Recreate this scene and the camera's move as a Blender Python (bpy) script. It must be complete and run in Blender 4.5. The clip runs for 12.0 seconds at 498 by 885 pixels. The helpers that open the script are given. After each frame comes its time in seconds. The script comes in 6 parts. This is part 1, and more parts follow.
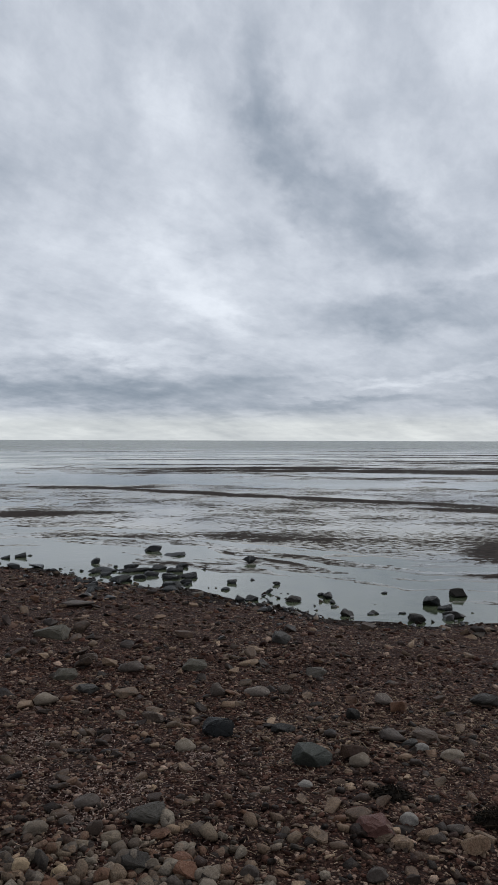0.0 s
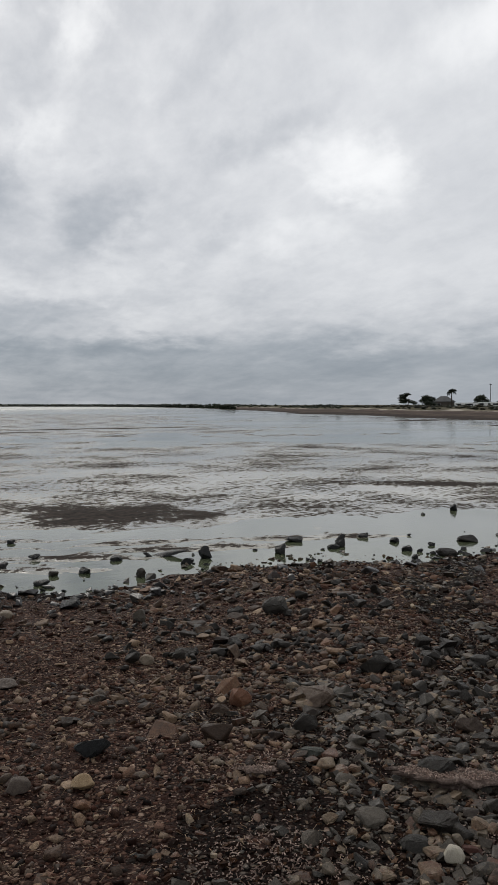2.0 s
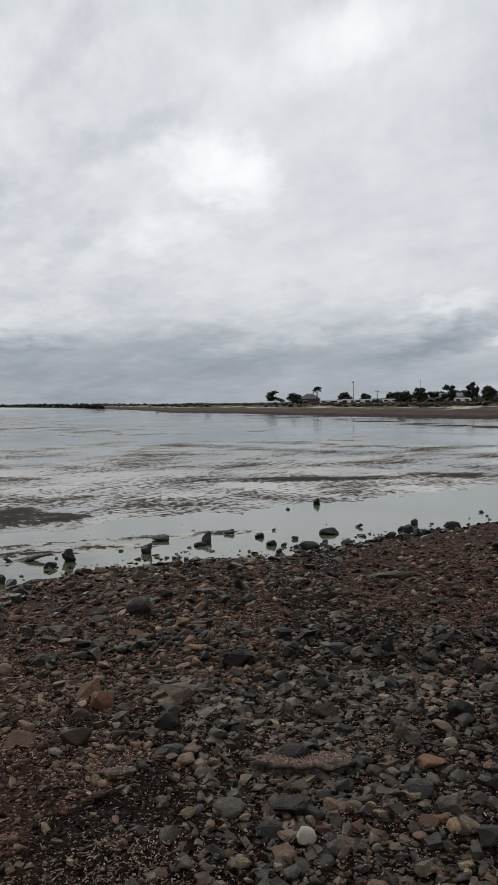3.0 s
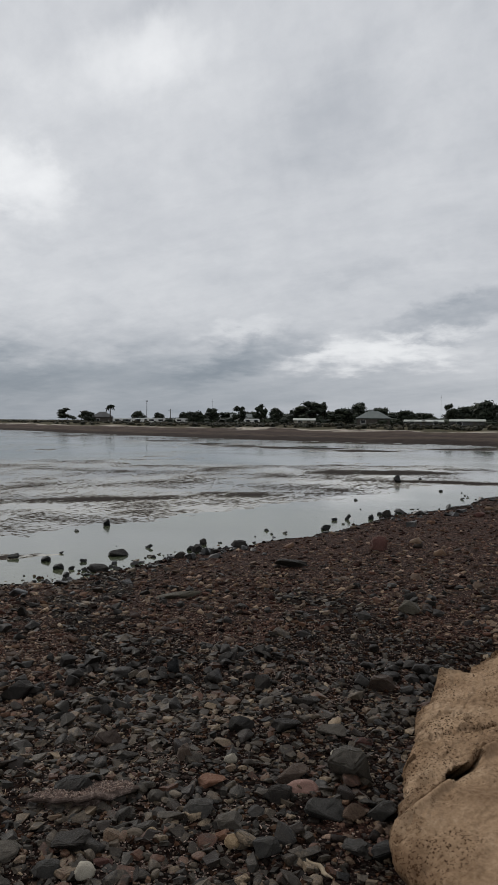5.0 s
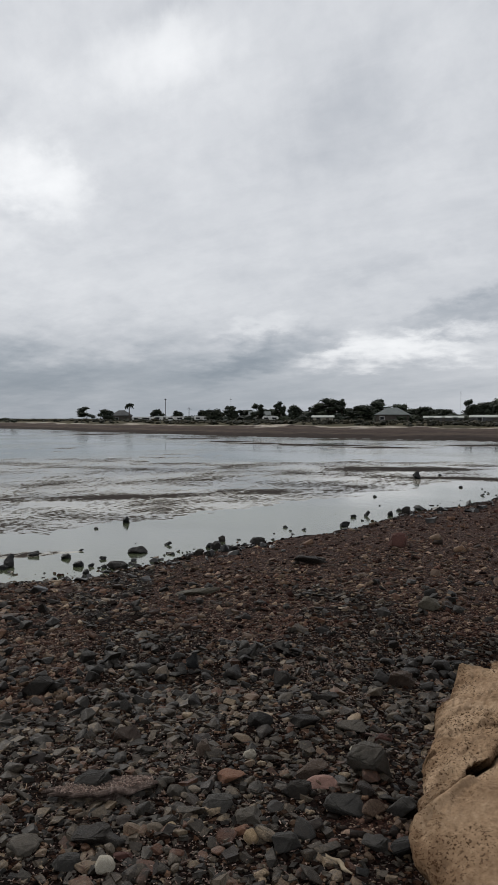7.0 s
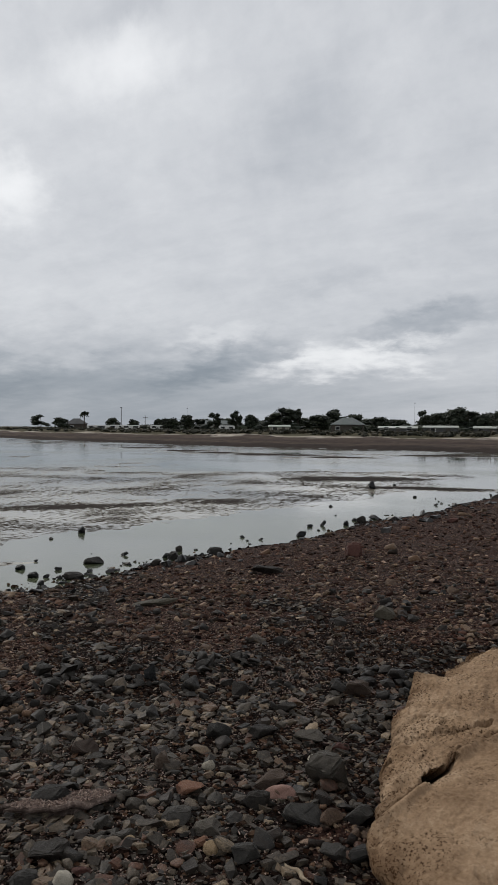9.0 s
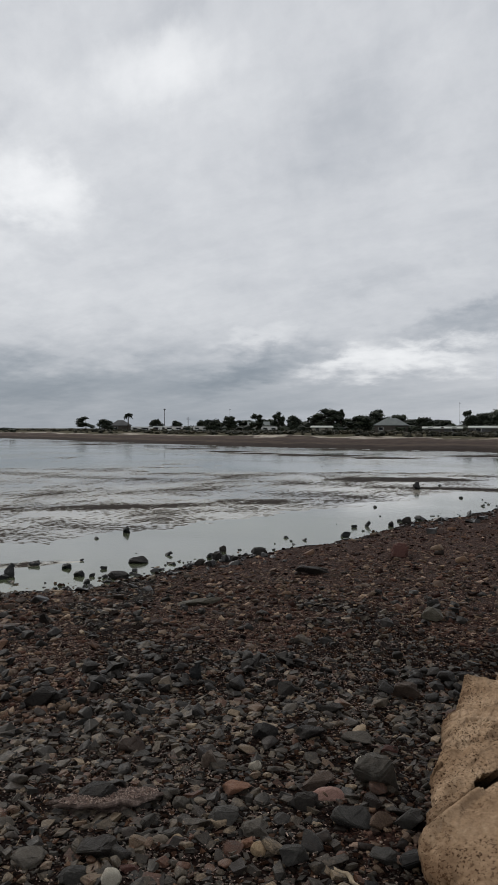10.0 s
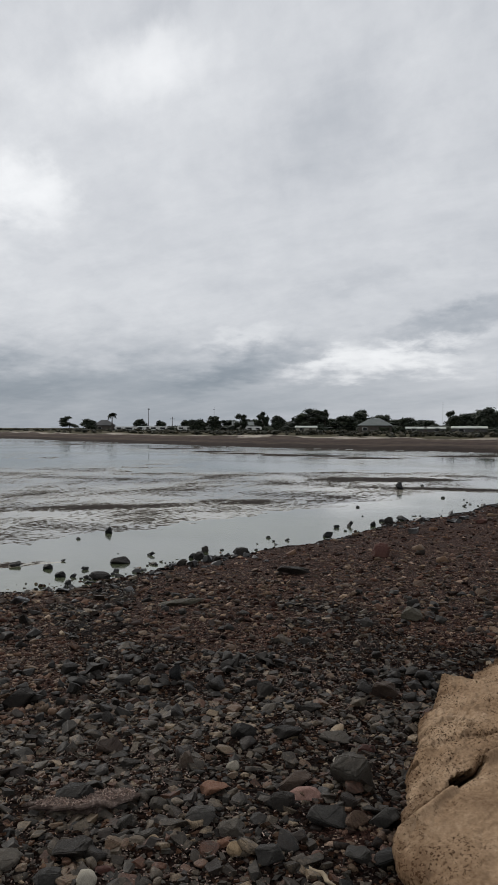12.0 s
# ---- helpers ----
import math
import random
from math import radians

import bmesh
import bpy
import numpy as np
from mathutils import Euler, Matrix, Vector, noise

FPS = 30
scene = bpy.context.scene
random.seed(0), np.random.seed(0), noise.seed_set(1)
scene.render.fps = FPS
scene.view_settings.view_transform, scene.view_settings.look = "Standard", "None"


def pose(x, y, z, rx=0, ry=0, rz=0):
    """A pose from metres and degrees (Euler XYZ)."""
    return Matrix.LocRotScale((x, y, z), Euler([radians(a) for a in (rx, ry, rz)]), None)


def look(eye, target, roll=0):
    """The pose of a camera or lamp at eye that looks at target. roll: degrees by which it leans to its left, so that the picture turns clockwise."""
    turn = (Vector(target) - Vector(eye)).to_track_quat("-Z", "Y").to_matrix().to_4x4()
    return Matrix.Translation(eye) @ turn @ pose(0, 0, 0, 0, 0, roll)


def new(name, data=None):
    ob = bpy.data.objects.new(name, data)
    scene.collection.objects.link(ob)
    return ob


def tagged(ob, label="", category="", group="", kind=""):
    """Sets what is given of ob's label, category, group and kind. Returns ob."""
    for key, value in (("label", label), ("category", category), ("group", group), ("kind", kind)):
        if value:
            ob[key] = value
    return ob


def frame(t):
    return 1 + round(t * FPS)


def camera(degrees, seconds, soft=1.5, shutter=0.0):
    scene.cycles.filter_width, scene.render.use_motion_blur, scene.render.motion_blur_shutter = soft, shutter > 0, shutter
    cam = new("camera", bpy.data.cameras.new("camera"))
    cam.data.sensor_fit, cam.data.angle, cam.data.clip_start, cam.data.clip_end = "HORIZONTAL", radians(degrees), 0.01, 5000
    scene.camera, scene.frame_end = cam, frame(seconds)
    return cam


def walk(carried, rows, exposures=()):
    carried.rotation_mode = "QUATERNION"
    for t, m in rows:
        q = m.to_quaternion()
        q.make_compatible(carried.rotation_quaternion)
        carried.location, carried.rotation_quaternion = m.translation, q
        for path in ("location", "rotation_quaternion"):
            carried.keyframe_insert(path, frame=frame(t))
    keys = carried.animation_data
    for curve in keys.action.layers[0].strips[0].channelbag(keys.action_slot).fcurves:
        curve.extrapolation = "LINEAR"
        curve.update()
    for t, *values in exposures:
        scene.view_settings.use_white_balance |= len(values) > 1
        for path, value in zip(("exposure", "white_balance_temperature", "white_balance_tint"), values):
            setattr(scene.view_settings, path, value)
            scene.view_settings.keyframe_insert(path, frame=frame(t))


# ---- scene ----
cam = camera(35.91, 12.0)
PATH = [
    (0, (-0.111, 0.197, 1.993), (1.1865, 3.9810, 1.9815), 0.19),
    (0.5, (-0.051, 0.152, 1.988), (1.3253, 3.9077, 1.9506), 0.19),
    (0.7, (-0.025, 0.137, 1.983), (1.6523, 3.7672, 1.8823), 0.26),
    (0.9, (0.020, 0.102, 1.984), (2.4578, 3.2700, 1.8364), -0.41),
    (1, (0.028, 0.087, 1.985), (2.6855, 3.0731, 1.8306), -0.49),
    (1.1, (0.033, 0.060, 1.998), (3.1142, 2.6052, 1.8284), -0.71),
    (1.3, (0.049, 0.045, 1.999), (3.5294, 2.0074, 1.8114), -1.09),
    (1.5, (0.041, 0.059, 1.997), (3.7633, 1.5099, 1.8042), -0.57),
    (2, (0.042, 0.055, 1.983), (3.9663, 0.8038, 1.7878), -0.16),
    (2.5, (0.024, 0.011, 1.987), (3.9995, 0.4061, 1.7841), -0.43),
    (4.3, (0.026, -0.048, 1.974), (3.9966, -0.4799, 1.7514), -0.20),
    (4.5, (0.029, -0.036, 1.990), (3.9952, -0.5068, 1.7677), 0.41),
    (5, (-0.006, -0.061, 2.016), (3.8704, -1.0409, 1.9034), 0.44),
    (5.5, (0.005, -0.049, 2.005), (3.8919, -0.9857, 1.8907), 1.05),
    (6, (0.012, -0.035, 1.996), (3.9197, -0.8783, 1.8699), 0.24),
    (6.5, (0.006, -0.040, 2.001), (3.9204, -0.8518, 1.8761), -0.02),
    (7, (-0.005, -0.071, 2.006), (3.8940, -0.9562, 1.8803), 0.00),
    (7.5, (-0.034, -0.095, 2.020), (3.8233, -1.1487, 1.9275), 0.32),
    (7.7, (-0.037, -0.102, 2.016), (3.8049, -1.2125, 1.9372), 0.39),
    (9.3, (-0.023, -0.038, 2.021), (3.8223, -1.1389, 1.9450), 0.34),
    (9.5, (-0.007, -0.038, 2.008), (3.8490, -1.0991, 1.9368), 0.12),
    (10, (0.011, -0.036, 2.000), (3.9095, -0.9272, 1.9275), 0.14),
    (10.5, (0.007, -0.051, 2.003), (3.9067, -0.9400, 1.9304), 0.17),
    (11, (-0.007, -0.066, 2.005), (3.8860, -0.9830, 1.9333), 0.11),
    (11.5, (-0.008, -0.069, 2.006), (3.8759, -1.0227, 1.9332), 0.12),
    (12, (-0.007, -0.065, 2.006), (3.8727, -1.0355, 1.9335), 0.23),
]
EXPOSURES = [(0.0, -0.09, 6200.0, 10.0), (0.4, -0.08, 6350.0, 10.0), (0.8, 0.0, 6600.0, 10.0), (1.0, 0.04, 6650.0, 10.0), (1.5, -0.04, 6700.0, 10.0), (2.5, 0.04, 6620.0, 10.0), (4.5, 0.05, 6600.0, 10.0), (5.0, -0.15, 6600.0, 10.0), (5.5, 0.0, 6600.0, 10.0), (6.5, 0.0, 6600.0, 10.0), (7.5, -0.06, 6600.0, 10.0), (9.5, -0.11, 6600.0, 10.0), (10.5, -0.05, 6600.0, 10.0), (11.0, 0.0, 6600.0, 10.0), (11.5, 0.0, 6600.0, 10.0), (12.0, -0.06, 6600.0, 10.0)]
walk(cam, [(t, look(eye, target, roll)) for t, eye, target, roll in PATH], EXPOSURES)
SKY = 1.15

# ---- sky and light ----
world = bpy.data.worlds.new("overcast_sky")
scene.world = world
world.use_nodes = True
WT = world.node_tree


def node(tree, kind, **values):
    n = tree.nodes.new(kind)
    for key, value in values.items():
        setattr(n, key, value)
    return n


def calc(tree, op, a, b=None, c=None):
    n = tree.nodes.new("ShaderNodeMath")
    n.operation = op
    for i, v in enumerate((a, b, c)):
        if v is None:
            continue
        if isinstance(v, (int, float)):
            n.inputs[i].default_value = v
        else:
            tree.links.new(v, n.inputs[i])
    return n.outputs[0]


def vcalc(tree, op, a, b):
    n = tree.nodes.new("ShaderNodeVectorMath")
    n.operation = op
    for i, v in enumerate((a, b)):
        if isinstance(v, tuple):
            n.inputs[i].default_value = v
        else:
            tree.links.new(v, n.inputs[i])
    return n.outputs["Value"] if op in ("LENGTH", "DOT_PRODUCT") else n.outputs[0]


def cloud_noise(vec, scale, detail, rough, distort=0.0):
    n = node(WT, "ShaderNodeTexNoise")
    WT.links.new(vec, n.inputs["Vector"])
    n.inputs["Scale"].default_value, n.inputs["Detail"].default_value = scale, detail
    n.inputs["Roughness"].default_value, n.inputs["Distortion"].default_value = rough, distort
    return n


sky_way = node(WT, "ShaderNodeTexCoord").outputs["Generated"]
sep = node(WT, "ShaderNodeSeparateXYZ")
WT.links.new(sky_way, sep.inputs[0])
sx, sy, sz = sep.outputs
up = calc(WT, "MAXIMUM", sz, 0.0)
lift = calc(WT, "ADD", up, 0.20)
flatmap = node(WT, "ShaderNodeCombineXYZ")
WT.links.new(calc(WT, "DIVIDE", sx, lift), flatmap.inputs[0])
WT.links.new(calc(WT, "DIVIDE", sy, lift), flatmap.inputs[1])
azimuth = calc(WT, "MULTIPLY", calc(WT, "ARCTAN2", sx, sy), 57.2958)
elevation = calc(WT, "MULTIPLY", calc(WT, "ARCSINE", sz), 57.2958)
angles = node(WT, "ShaderNodeCombineXYZ")
WT.links.new(azimuth, angles.inputs[0])
WT.links.new(elevation, angles.inputs[1])
bent = node(WT, "ShaderNodeCombineXYZ")
WT.links.new(calc(WT, "MULTIPLY", azimuth, 0.11), bent.inputs[0])
WT.links.new(calc(WT, "MULTIPLY", calc(WT, "LOGARITHM", calc(WT, "ADD", calc(WT, "MAXIMUM", elevation, 0.0), 4.0), 2.71828), 2.9), bent.inputs[1])
bent = bent.outputs[0]
warp = cloud_noise(bent, 1.3, 7, 0.55, 0.1)
swing = vcalc(WT, "MULTIPLY", vcalc(WT, "SUBTRACT", warp.outputs["Color"], (0.5, 0.5, 0.5)), (8.0, 5.0, 0.0))
angles = vcalc(WT, "ADD", angles.outputs[0], swing)
ragged = cloud_noise(bent, 5.0, 6, 0.54, 0.2)
angles = vcalc(WT, "ADD", angles, vcalc(WT, "MULTIPLY", vcalc(WT, "SUBTRACT", ragged.outputs["Color"], (0.5, 0.5, 0.5)), (4.0, 2.5, 0.0)))

# billows of the cloud deck: broad ones, and streets of cloud that run together towards the open sea
broad = cloud_noise(bent, 1.6, 9, 0.5, 0.2).outputs["Fac"]


def streets(long, wide, size, detail, rough, distort):
    m = node(WT, "ShaderNodeMapping", vector_type="TEXTURE")
    m.inputs["Rotation"].default_value = (0, 0, radians(40))
    m.inputs["Scale"].default_value = (long, wide, 1)
    WT.links.new(flatmap.outputs[0], m.inputs["Vector"])
    return cloud_noise(m.outputs[0], size, detail, rough, distort).outputs["Fac"]


value = calc(WT, "MULTIPLY_ADD", broad, 0.26, -0.13)
value = calc(WT, "ADD", value, calc(WT, "MULTIPLY_ADD", streets(2.2, 0.8, 1.7, 8, 0.58, 0.5), 0.34, -0.17))
value = calc(WT, "ADD", value, calc(WT, "MULTIPLY_ADD", streets(1.5, 0.75, 6.0, 8, 0.66, 0.6), 0.15, -0.075))
value = calc(WT, "ADD", value, calc(WT, "MULTIPLY_ADD", cloud_noise(bent, 6.0, 7, 0.6, 0.3).outputs["Fac"], 0.14, -0.07))
# the deck smooths out over the land
smooth = node(WT, "ShaderNodeMapRange", interpolation_type="SMOOTHSTEP")
WT.links.new(azimuth, smooth.inputs["Value"])
smooth.inputs["From Min"].default_value, smooth.inputs["From Max"].default_value = 55.0, 100.0
smooth.inputs["To Min"].default_value, smooth.inputs["To Max"].default_value = 1.2, 0.64
value = calc(WT, "MULTIPLY", value, smooth.outputs[0])


def cloud(az, el, wide, high, tilt, gain):
    """A thick (dark) or thin (bright) part of the deck, in degrees."""
    global value
    m = node(WT, "ShaderNodeMapping", vector_type="TEXTURE")
    m.inputs["Location"].default_value = (az, el, 0)
    m.inputs["Rotation"].default_value = (0, 0, radians(tilt))
    m.inputs["Scale"].default_value = (wide, high, 1)
    WT.links.new(angles, m.inputs["Vector"])
    r = node(WT, "ShaderNodeMapRange", interpolation_type="SMOOTHSTEP")
    WT.links.new(vcalc(WT, "LENGTH", m.outputs[0], (0, 0, 0)), r.inputs["Value"])
    r.inputs["To Min"].default_value, r.inputs["To Max"].default_value = gain, 0.0
    value = calc(WT, "ADD", value, r.outputs[0])


# thick parts
cloud(20.5, 22.5, 10, 3.4, -66, -0.2)
cloud(27, 16, 10, 3.8, -28, -0.23)
cloud(31, 9.2, 13, 2.8, 0, -0.26)
cloud(19.5, 14, 4, 2.2, -35, -0.1)
cloud(8, 3.6, 20, 2.4, 0, -0.26)
cloud(27, 2.7, 14, 1.1, 0, -0.12)
cloud(0, 17, 8, 5, 10, -0.1)
cloud(34, 13.6, 6, 3.4, -15, -0.1)
cloud(48, 8, 16, 2.6, 2, -0.28)
cloud(54, 4.5, 12, 1.7, 2, -0.18)
cloud(44, 12.8, 9, 5, 10, -0.12)
cloud(60, 15.2, 7, 3.8, 25, -0.16)
cloud(68.3, 13.6, 5.5, 3.2, 38, -0.2)
cloud(61, 7, 12, 2, -3, -0.18)
cloud(66, 4.5, 16, 2.2, 0, -0.18)
cloud(80, 3.5, 18, 3, 0, -0.07)
cloud(75.5, 23.5, 8, 2.2, 45, -0.07)
cloud(81, 19.4, 8, 1.9, 22, -0.1)
cloud(77, 12, 5, 1.5, 35, -0.07)
cloud(92, 3.4, 18, 2.4, 0, -0.08)
cloud(72.5, 4.6, 9, 1.2, 0, -0.08)
cloud(103.2, 4.4, 7, 1.9, 20, -0.2)
cloud(93, 4.6, 11, 3, 0, -0.03)
cloud(119, 7.6, 9, 2, 10, -0.24)
cloud(110, 20.5, 11, 6, 30, -0.12)
cloud(97, 27.8, 6, 2, 20, -0.07)
cloud(112, 10.5, 10, 1.6, 22, -0.06)
cloud(90, 1.0, 52, 8.5, 0, -0.30)
cloud(92, 9, 14, 6.5, 0, 0.08)
cloud(48, 4.0, 26, 7.0, 0, -0.26)
cloud(14, 2.5, 30, 5.0, 0, -0.13)
cloud(92, 22, 44, 13, 0, 0.09)
cloud(68, 0.5, 24, 5.0, 0, -0.16)
cloud(59, 13.5, 13, 5, 10, -0.10)
# thin parts
cloud(12.5, 24, 6, 3.2, -50, 0.13)
cloud(13.5, 12, 8, 3.8, -40, 0.18)
cloud(17, 8.6, 5, 1.8, -25, 0.12)
cloud(10, 6.5, 14, 1.1, 0, 0.12)
cloud(30, 4.5, 13, 0.9, 0, 0.15)
cloud(37.5, 11.8, 5, 1.4, 0, 0.1)
cloud(36, 28, 7, 5, 0, 0.13)
cloud(24.5, 26.5, 4, 5, 60, 0.08)
cloud(29.5, 20, 4.5, 3.4, -50, 0.08)
cloud(58, 26.4, 6.5, 4.8, 20, 0.38)
cloud(48, 26, 5.5, 5, 40, 0.26)
cloud(45.5, 20.5, 3.6, 4.4, 60, 0.16)
cloud(55.5, 20, 6.5, 3.6, 35, 0.22)
cloud(42, 4.5, 9, 0.8, 0, 0.12)
cloud(26, 3.5, 7, 0.7, 0, 0.1)
cloud(67.5, 25.2, 4.2, 3.2, 40, 0.24)
cloud(64.5, 18.8, 4, 3, 45, 0.14)
cloud(71, 10.4, 8, 1.6, 8, 0.06)
cloud(87.4, 16.9, 6.4, 3.2, -22, 0.25)
cloud(84.5, 12.6, 6, 2.4, 5, 0.1)
cloud(96.6, 24.3, 8, 4, 10, 0.16)
cloud(114, 5.0, 9.5, 2.0, 5, 0.36)
cloud(109.5, 5.2, 4.2, 1.5, 25, 0.18)
cloud(103.5, 6.9, 4.5, 1, 15, 0.12)
cloud(105, 15.5, 14, 4, 20, 0.04)
cloud(115, 24, 8, 3, 30, 0.05)

# a pale strip under the deck at the open skyline
strip = node(WT, "ShaderNodeMapRange", interpolation_type="SMOOTHSTEP")
WT.links.new(elevation, strip.inputs["Value"])
strip.inputs["From Min"].default_value, strip.inputs["From Max"].default_value = 1.0, 2.6
strip.inputs["To Min"].default_value, strip.inputs["To Max"].default_value = 1.0, 0.0
seaward = node(WT, "ShaderNodeMapRange", interpolation_type="SMOOTHSTEP")
WT.links.new(azimuth, seaward.inputs["Value"])
seaward.inputs["From Min"].default_value, seaward.inputs["From Max"].default_value = 30.0, 65.0
seaward.inputs["To Min"].default_value, seaward.inputs["To Max"].default_value = 0.13, 0.0
value = calc(WT, "ADD", value, calc(WT, "MULTIPLY", strip.outputs[0], seaward.outputs[0]))
value = calc(WT, "ADD", value, 0.56)
tone = node(WT, "ShaderNodeValToRGB")
tone.color_ramp.interpolation = "B_SPLINE"
for place, colour in ((0.02, (0.172, 0.21, 0.260)), (0.25, (0.280, 0.32, 0.370)), (0.5, (0.495, 0.52, 0.565)), (0.72, (0.69, 0.715, 0.75)), (0.97, (0.925, 0.945, 0.97))):
    stop = tone.color_ramp.elements.new(place)
    stop.color = (*colour, 1)
tone.color_ramp.elements.remove(tone.color_ramp.elements[0])
tone.color_ramp.elements.remove(tone.color_ramp.elements[-1])
WT.links.new(value, tone.inputs[0])
clear = node(WT, "ShaderNodeTexSky", sky_type="NISHITA", sun_disc=False)
clear.sun_elevation, clear.sun_rotation = radians(40), radians(62)
deck = node(WT, "ShaderNodeBackground")
glow = node(WT, "ShaderNodeMix", data_type="RGBA", blend_type="MULTIPLY")
WT.links.new(calc(WT, "MULTIPLY", strip.outputs[0], calc(WT, "MULTIPLY", seaward.outputs[0], 7.0)), glow.inputs["Factor"])
WT.links.new(tone.outputs[0], glow.inputs["A"])
glow.inputs["B"].default_value = (1.0, 0.985, 0.90, 1)
WT.links.new(glow.outputs["Result"], deck.inputs[0])
deck.inputs[1].default_value = SKY
blue = node(WT, "ShaderNodeBackground")
WT.links.new(clear.outputs[0], blue.inputs[0])
blue.inputs[1].default_value = 0.08
cover = node(WT, "ShaderNodeMixShader")
cover.inputs[0].default_value = 0.96
WT.links.new(blue.outputs[0], cover.inputs[1])
WT.links.new(deck.outputs[0], cover.inputs[2])
WT.links.new(cover.outputs[0], WT.nodes["World Output"].inputs[0])

sun = new("sun", bpy.data.lights.new("sun", "SUN"))
sun.data.energy, sun.data.angle, sun.data.color = 1.3, radians(12), (1.0, 0.96, 0.90)
sun.matrix_world = look((math.sin(radians(62)) * 50, math.cos(radians(62)) * 50, 42), (0, 0, 0))


# ---- materials ----
def material(name, colours, scale=6.0, rough=(0.6, 0.85), bump=0.3, bump_scale=40.0, fine=30.0, random_by="", spec=0.2):
    """Two scales of colour noise over a ramp of colours, with roughness variation and fine relief."""
    m = bpy.data.materials.new(name)
    m.use_nodes = True
    t = m.node_tree
    b = t.nodes["Principled BSDF"]
    pos = node(t, "ShaderNodeTexCoord").outputs["Object"] if random_by == "object" else node(t, "ShaderNodeNewGeometry").outputs["Position"]

    def grain(s, detail=6, r=0.6):
        n = node(t, "ShaderNodeTexNoise")
        t.links.new(pos, n.inputs["Vector"])
        n.inputs["Scale"].default_value, n.inputs["Detail"].default_value, n.inputs["Roughness"].default_value = s, detail, r
        return n.outputs["Fac"]

    mix = calc(t, "MULTIPLY_ADD", grain(scale), 0.6, calc(t, "MULTIPLY", grain(fine, 4), 0.4))
    if random_by == "island":
        rnd = node(t, "ShaderNodeNewGeometry").outputs["Random Per Island"]
        mix = calc(t, "MULTIPLY_ADD", mix, 0.30, calc(t, "MULTIPLY_ADD", rnd, 1.0, -0.15))
    elif random_by == "object":
        rnd = node(t, "ShaderNodeObjectInfo").outputs["Random"]
        mix = calc(t, "ADD", mix, calc(t, "MULTIPLY_ADD", rnd, 0.3, -0.15))
    ramp = node(t, "ShaderNodeValToRGB")
    first, last = ramp.color_ramp.elements
    lo, hi = (0.0, 1.0) if random_by == "island" else (0.3, 0.7)
    first.position, first.color = lo, (*colours[0], 1)
    last.position, last.color = hi, (*colours[-1], 1)
    for i, c in enumerate(colours[1:-1], 1):
        ramp.color_ramp.elements.new(lo + (hi - lo) * i / (len(colours) - 1)).color = (*c, 1)
    t.links.new(mix, ramp.inputs[0])
    if random_by:
        spot = node(t, "ShaderNodeMapRange")
        t.links.new(grain(fine * 2.2, 5, 0.7), spot.inputs["Value"])
        spot.inputs["From Min"].default_value, spot.inputs["From Max"].default_value = 0.32, 0.68
        spot.inputs["To Min"].default_value, spot.inputs["To Max"].default_value = 0.45, 1.6
        mottle = node(t, "ShaderNodeMix", data_type="RGBA", blend_type="MULTIPLY")
        mottle.inputs["Factor"].default_value = 1.0
        t.links.new(ramp.outputs[0], mottle.inputs["A"])
        t.links.new(spot.outputs[0], mottle.inputs["B"])
        t.links.new(mottle.outputs["Result"], b.inputs["Base Color"])
    else:
        t.links.new(ramp.outputs[0], b.inputs["Base Color"])
    rr = node(t, "ShaderNodeMapRange")
    t.links.new(grain(scale * 2.3), rr.inputs["Value"])
    rr.inputs["From Min"].default_value, rr.inputs["From Max"].default_value = 0.3, 0.7
    rr.inputs["To Min"].default_value, rr.inputs["To Max"].default_value = rough
    t.links.new(rr.outputs[0], b.inputs["Roughness"])
    if bump:
        bp = node(t, "ShaderNodeBump")
        bp.inputs["Strength"].default_value, bp.inputs["Distance"].default_value = bump, 0.5 / bump_scale
        t.links.new(grain(bump_scale, 5, 0.65), bp.inputs["Height"])
        t.links.new(bp.outputs[0], b.inputs["Normal"])
    b.inputs["Specular IOR Level"].default_value = spec
    return m


M_BEACH = material("wet_brown_beach", ((0.0025, 0.0012, 0.0009), (0.0079, 0.0036, 0.0027), (0.0212, 0.0107, 0.0079)), 2.2, (0.6, 0.95), 1.0, 60, 70, spec=0.03)
M_RED = material("reddish_brown_grit", ((0.0042, 0.0019, 0.0015), (0.0156, 0.0071, 0.0053), (0.0396, 0.0204, 0.0150)), 2.2, (0.6, 0.95), 1.0, 60, 70, spec=0.05)


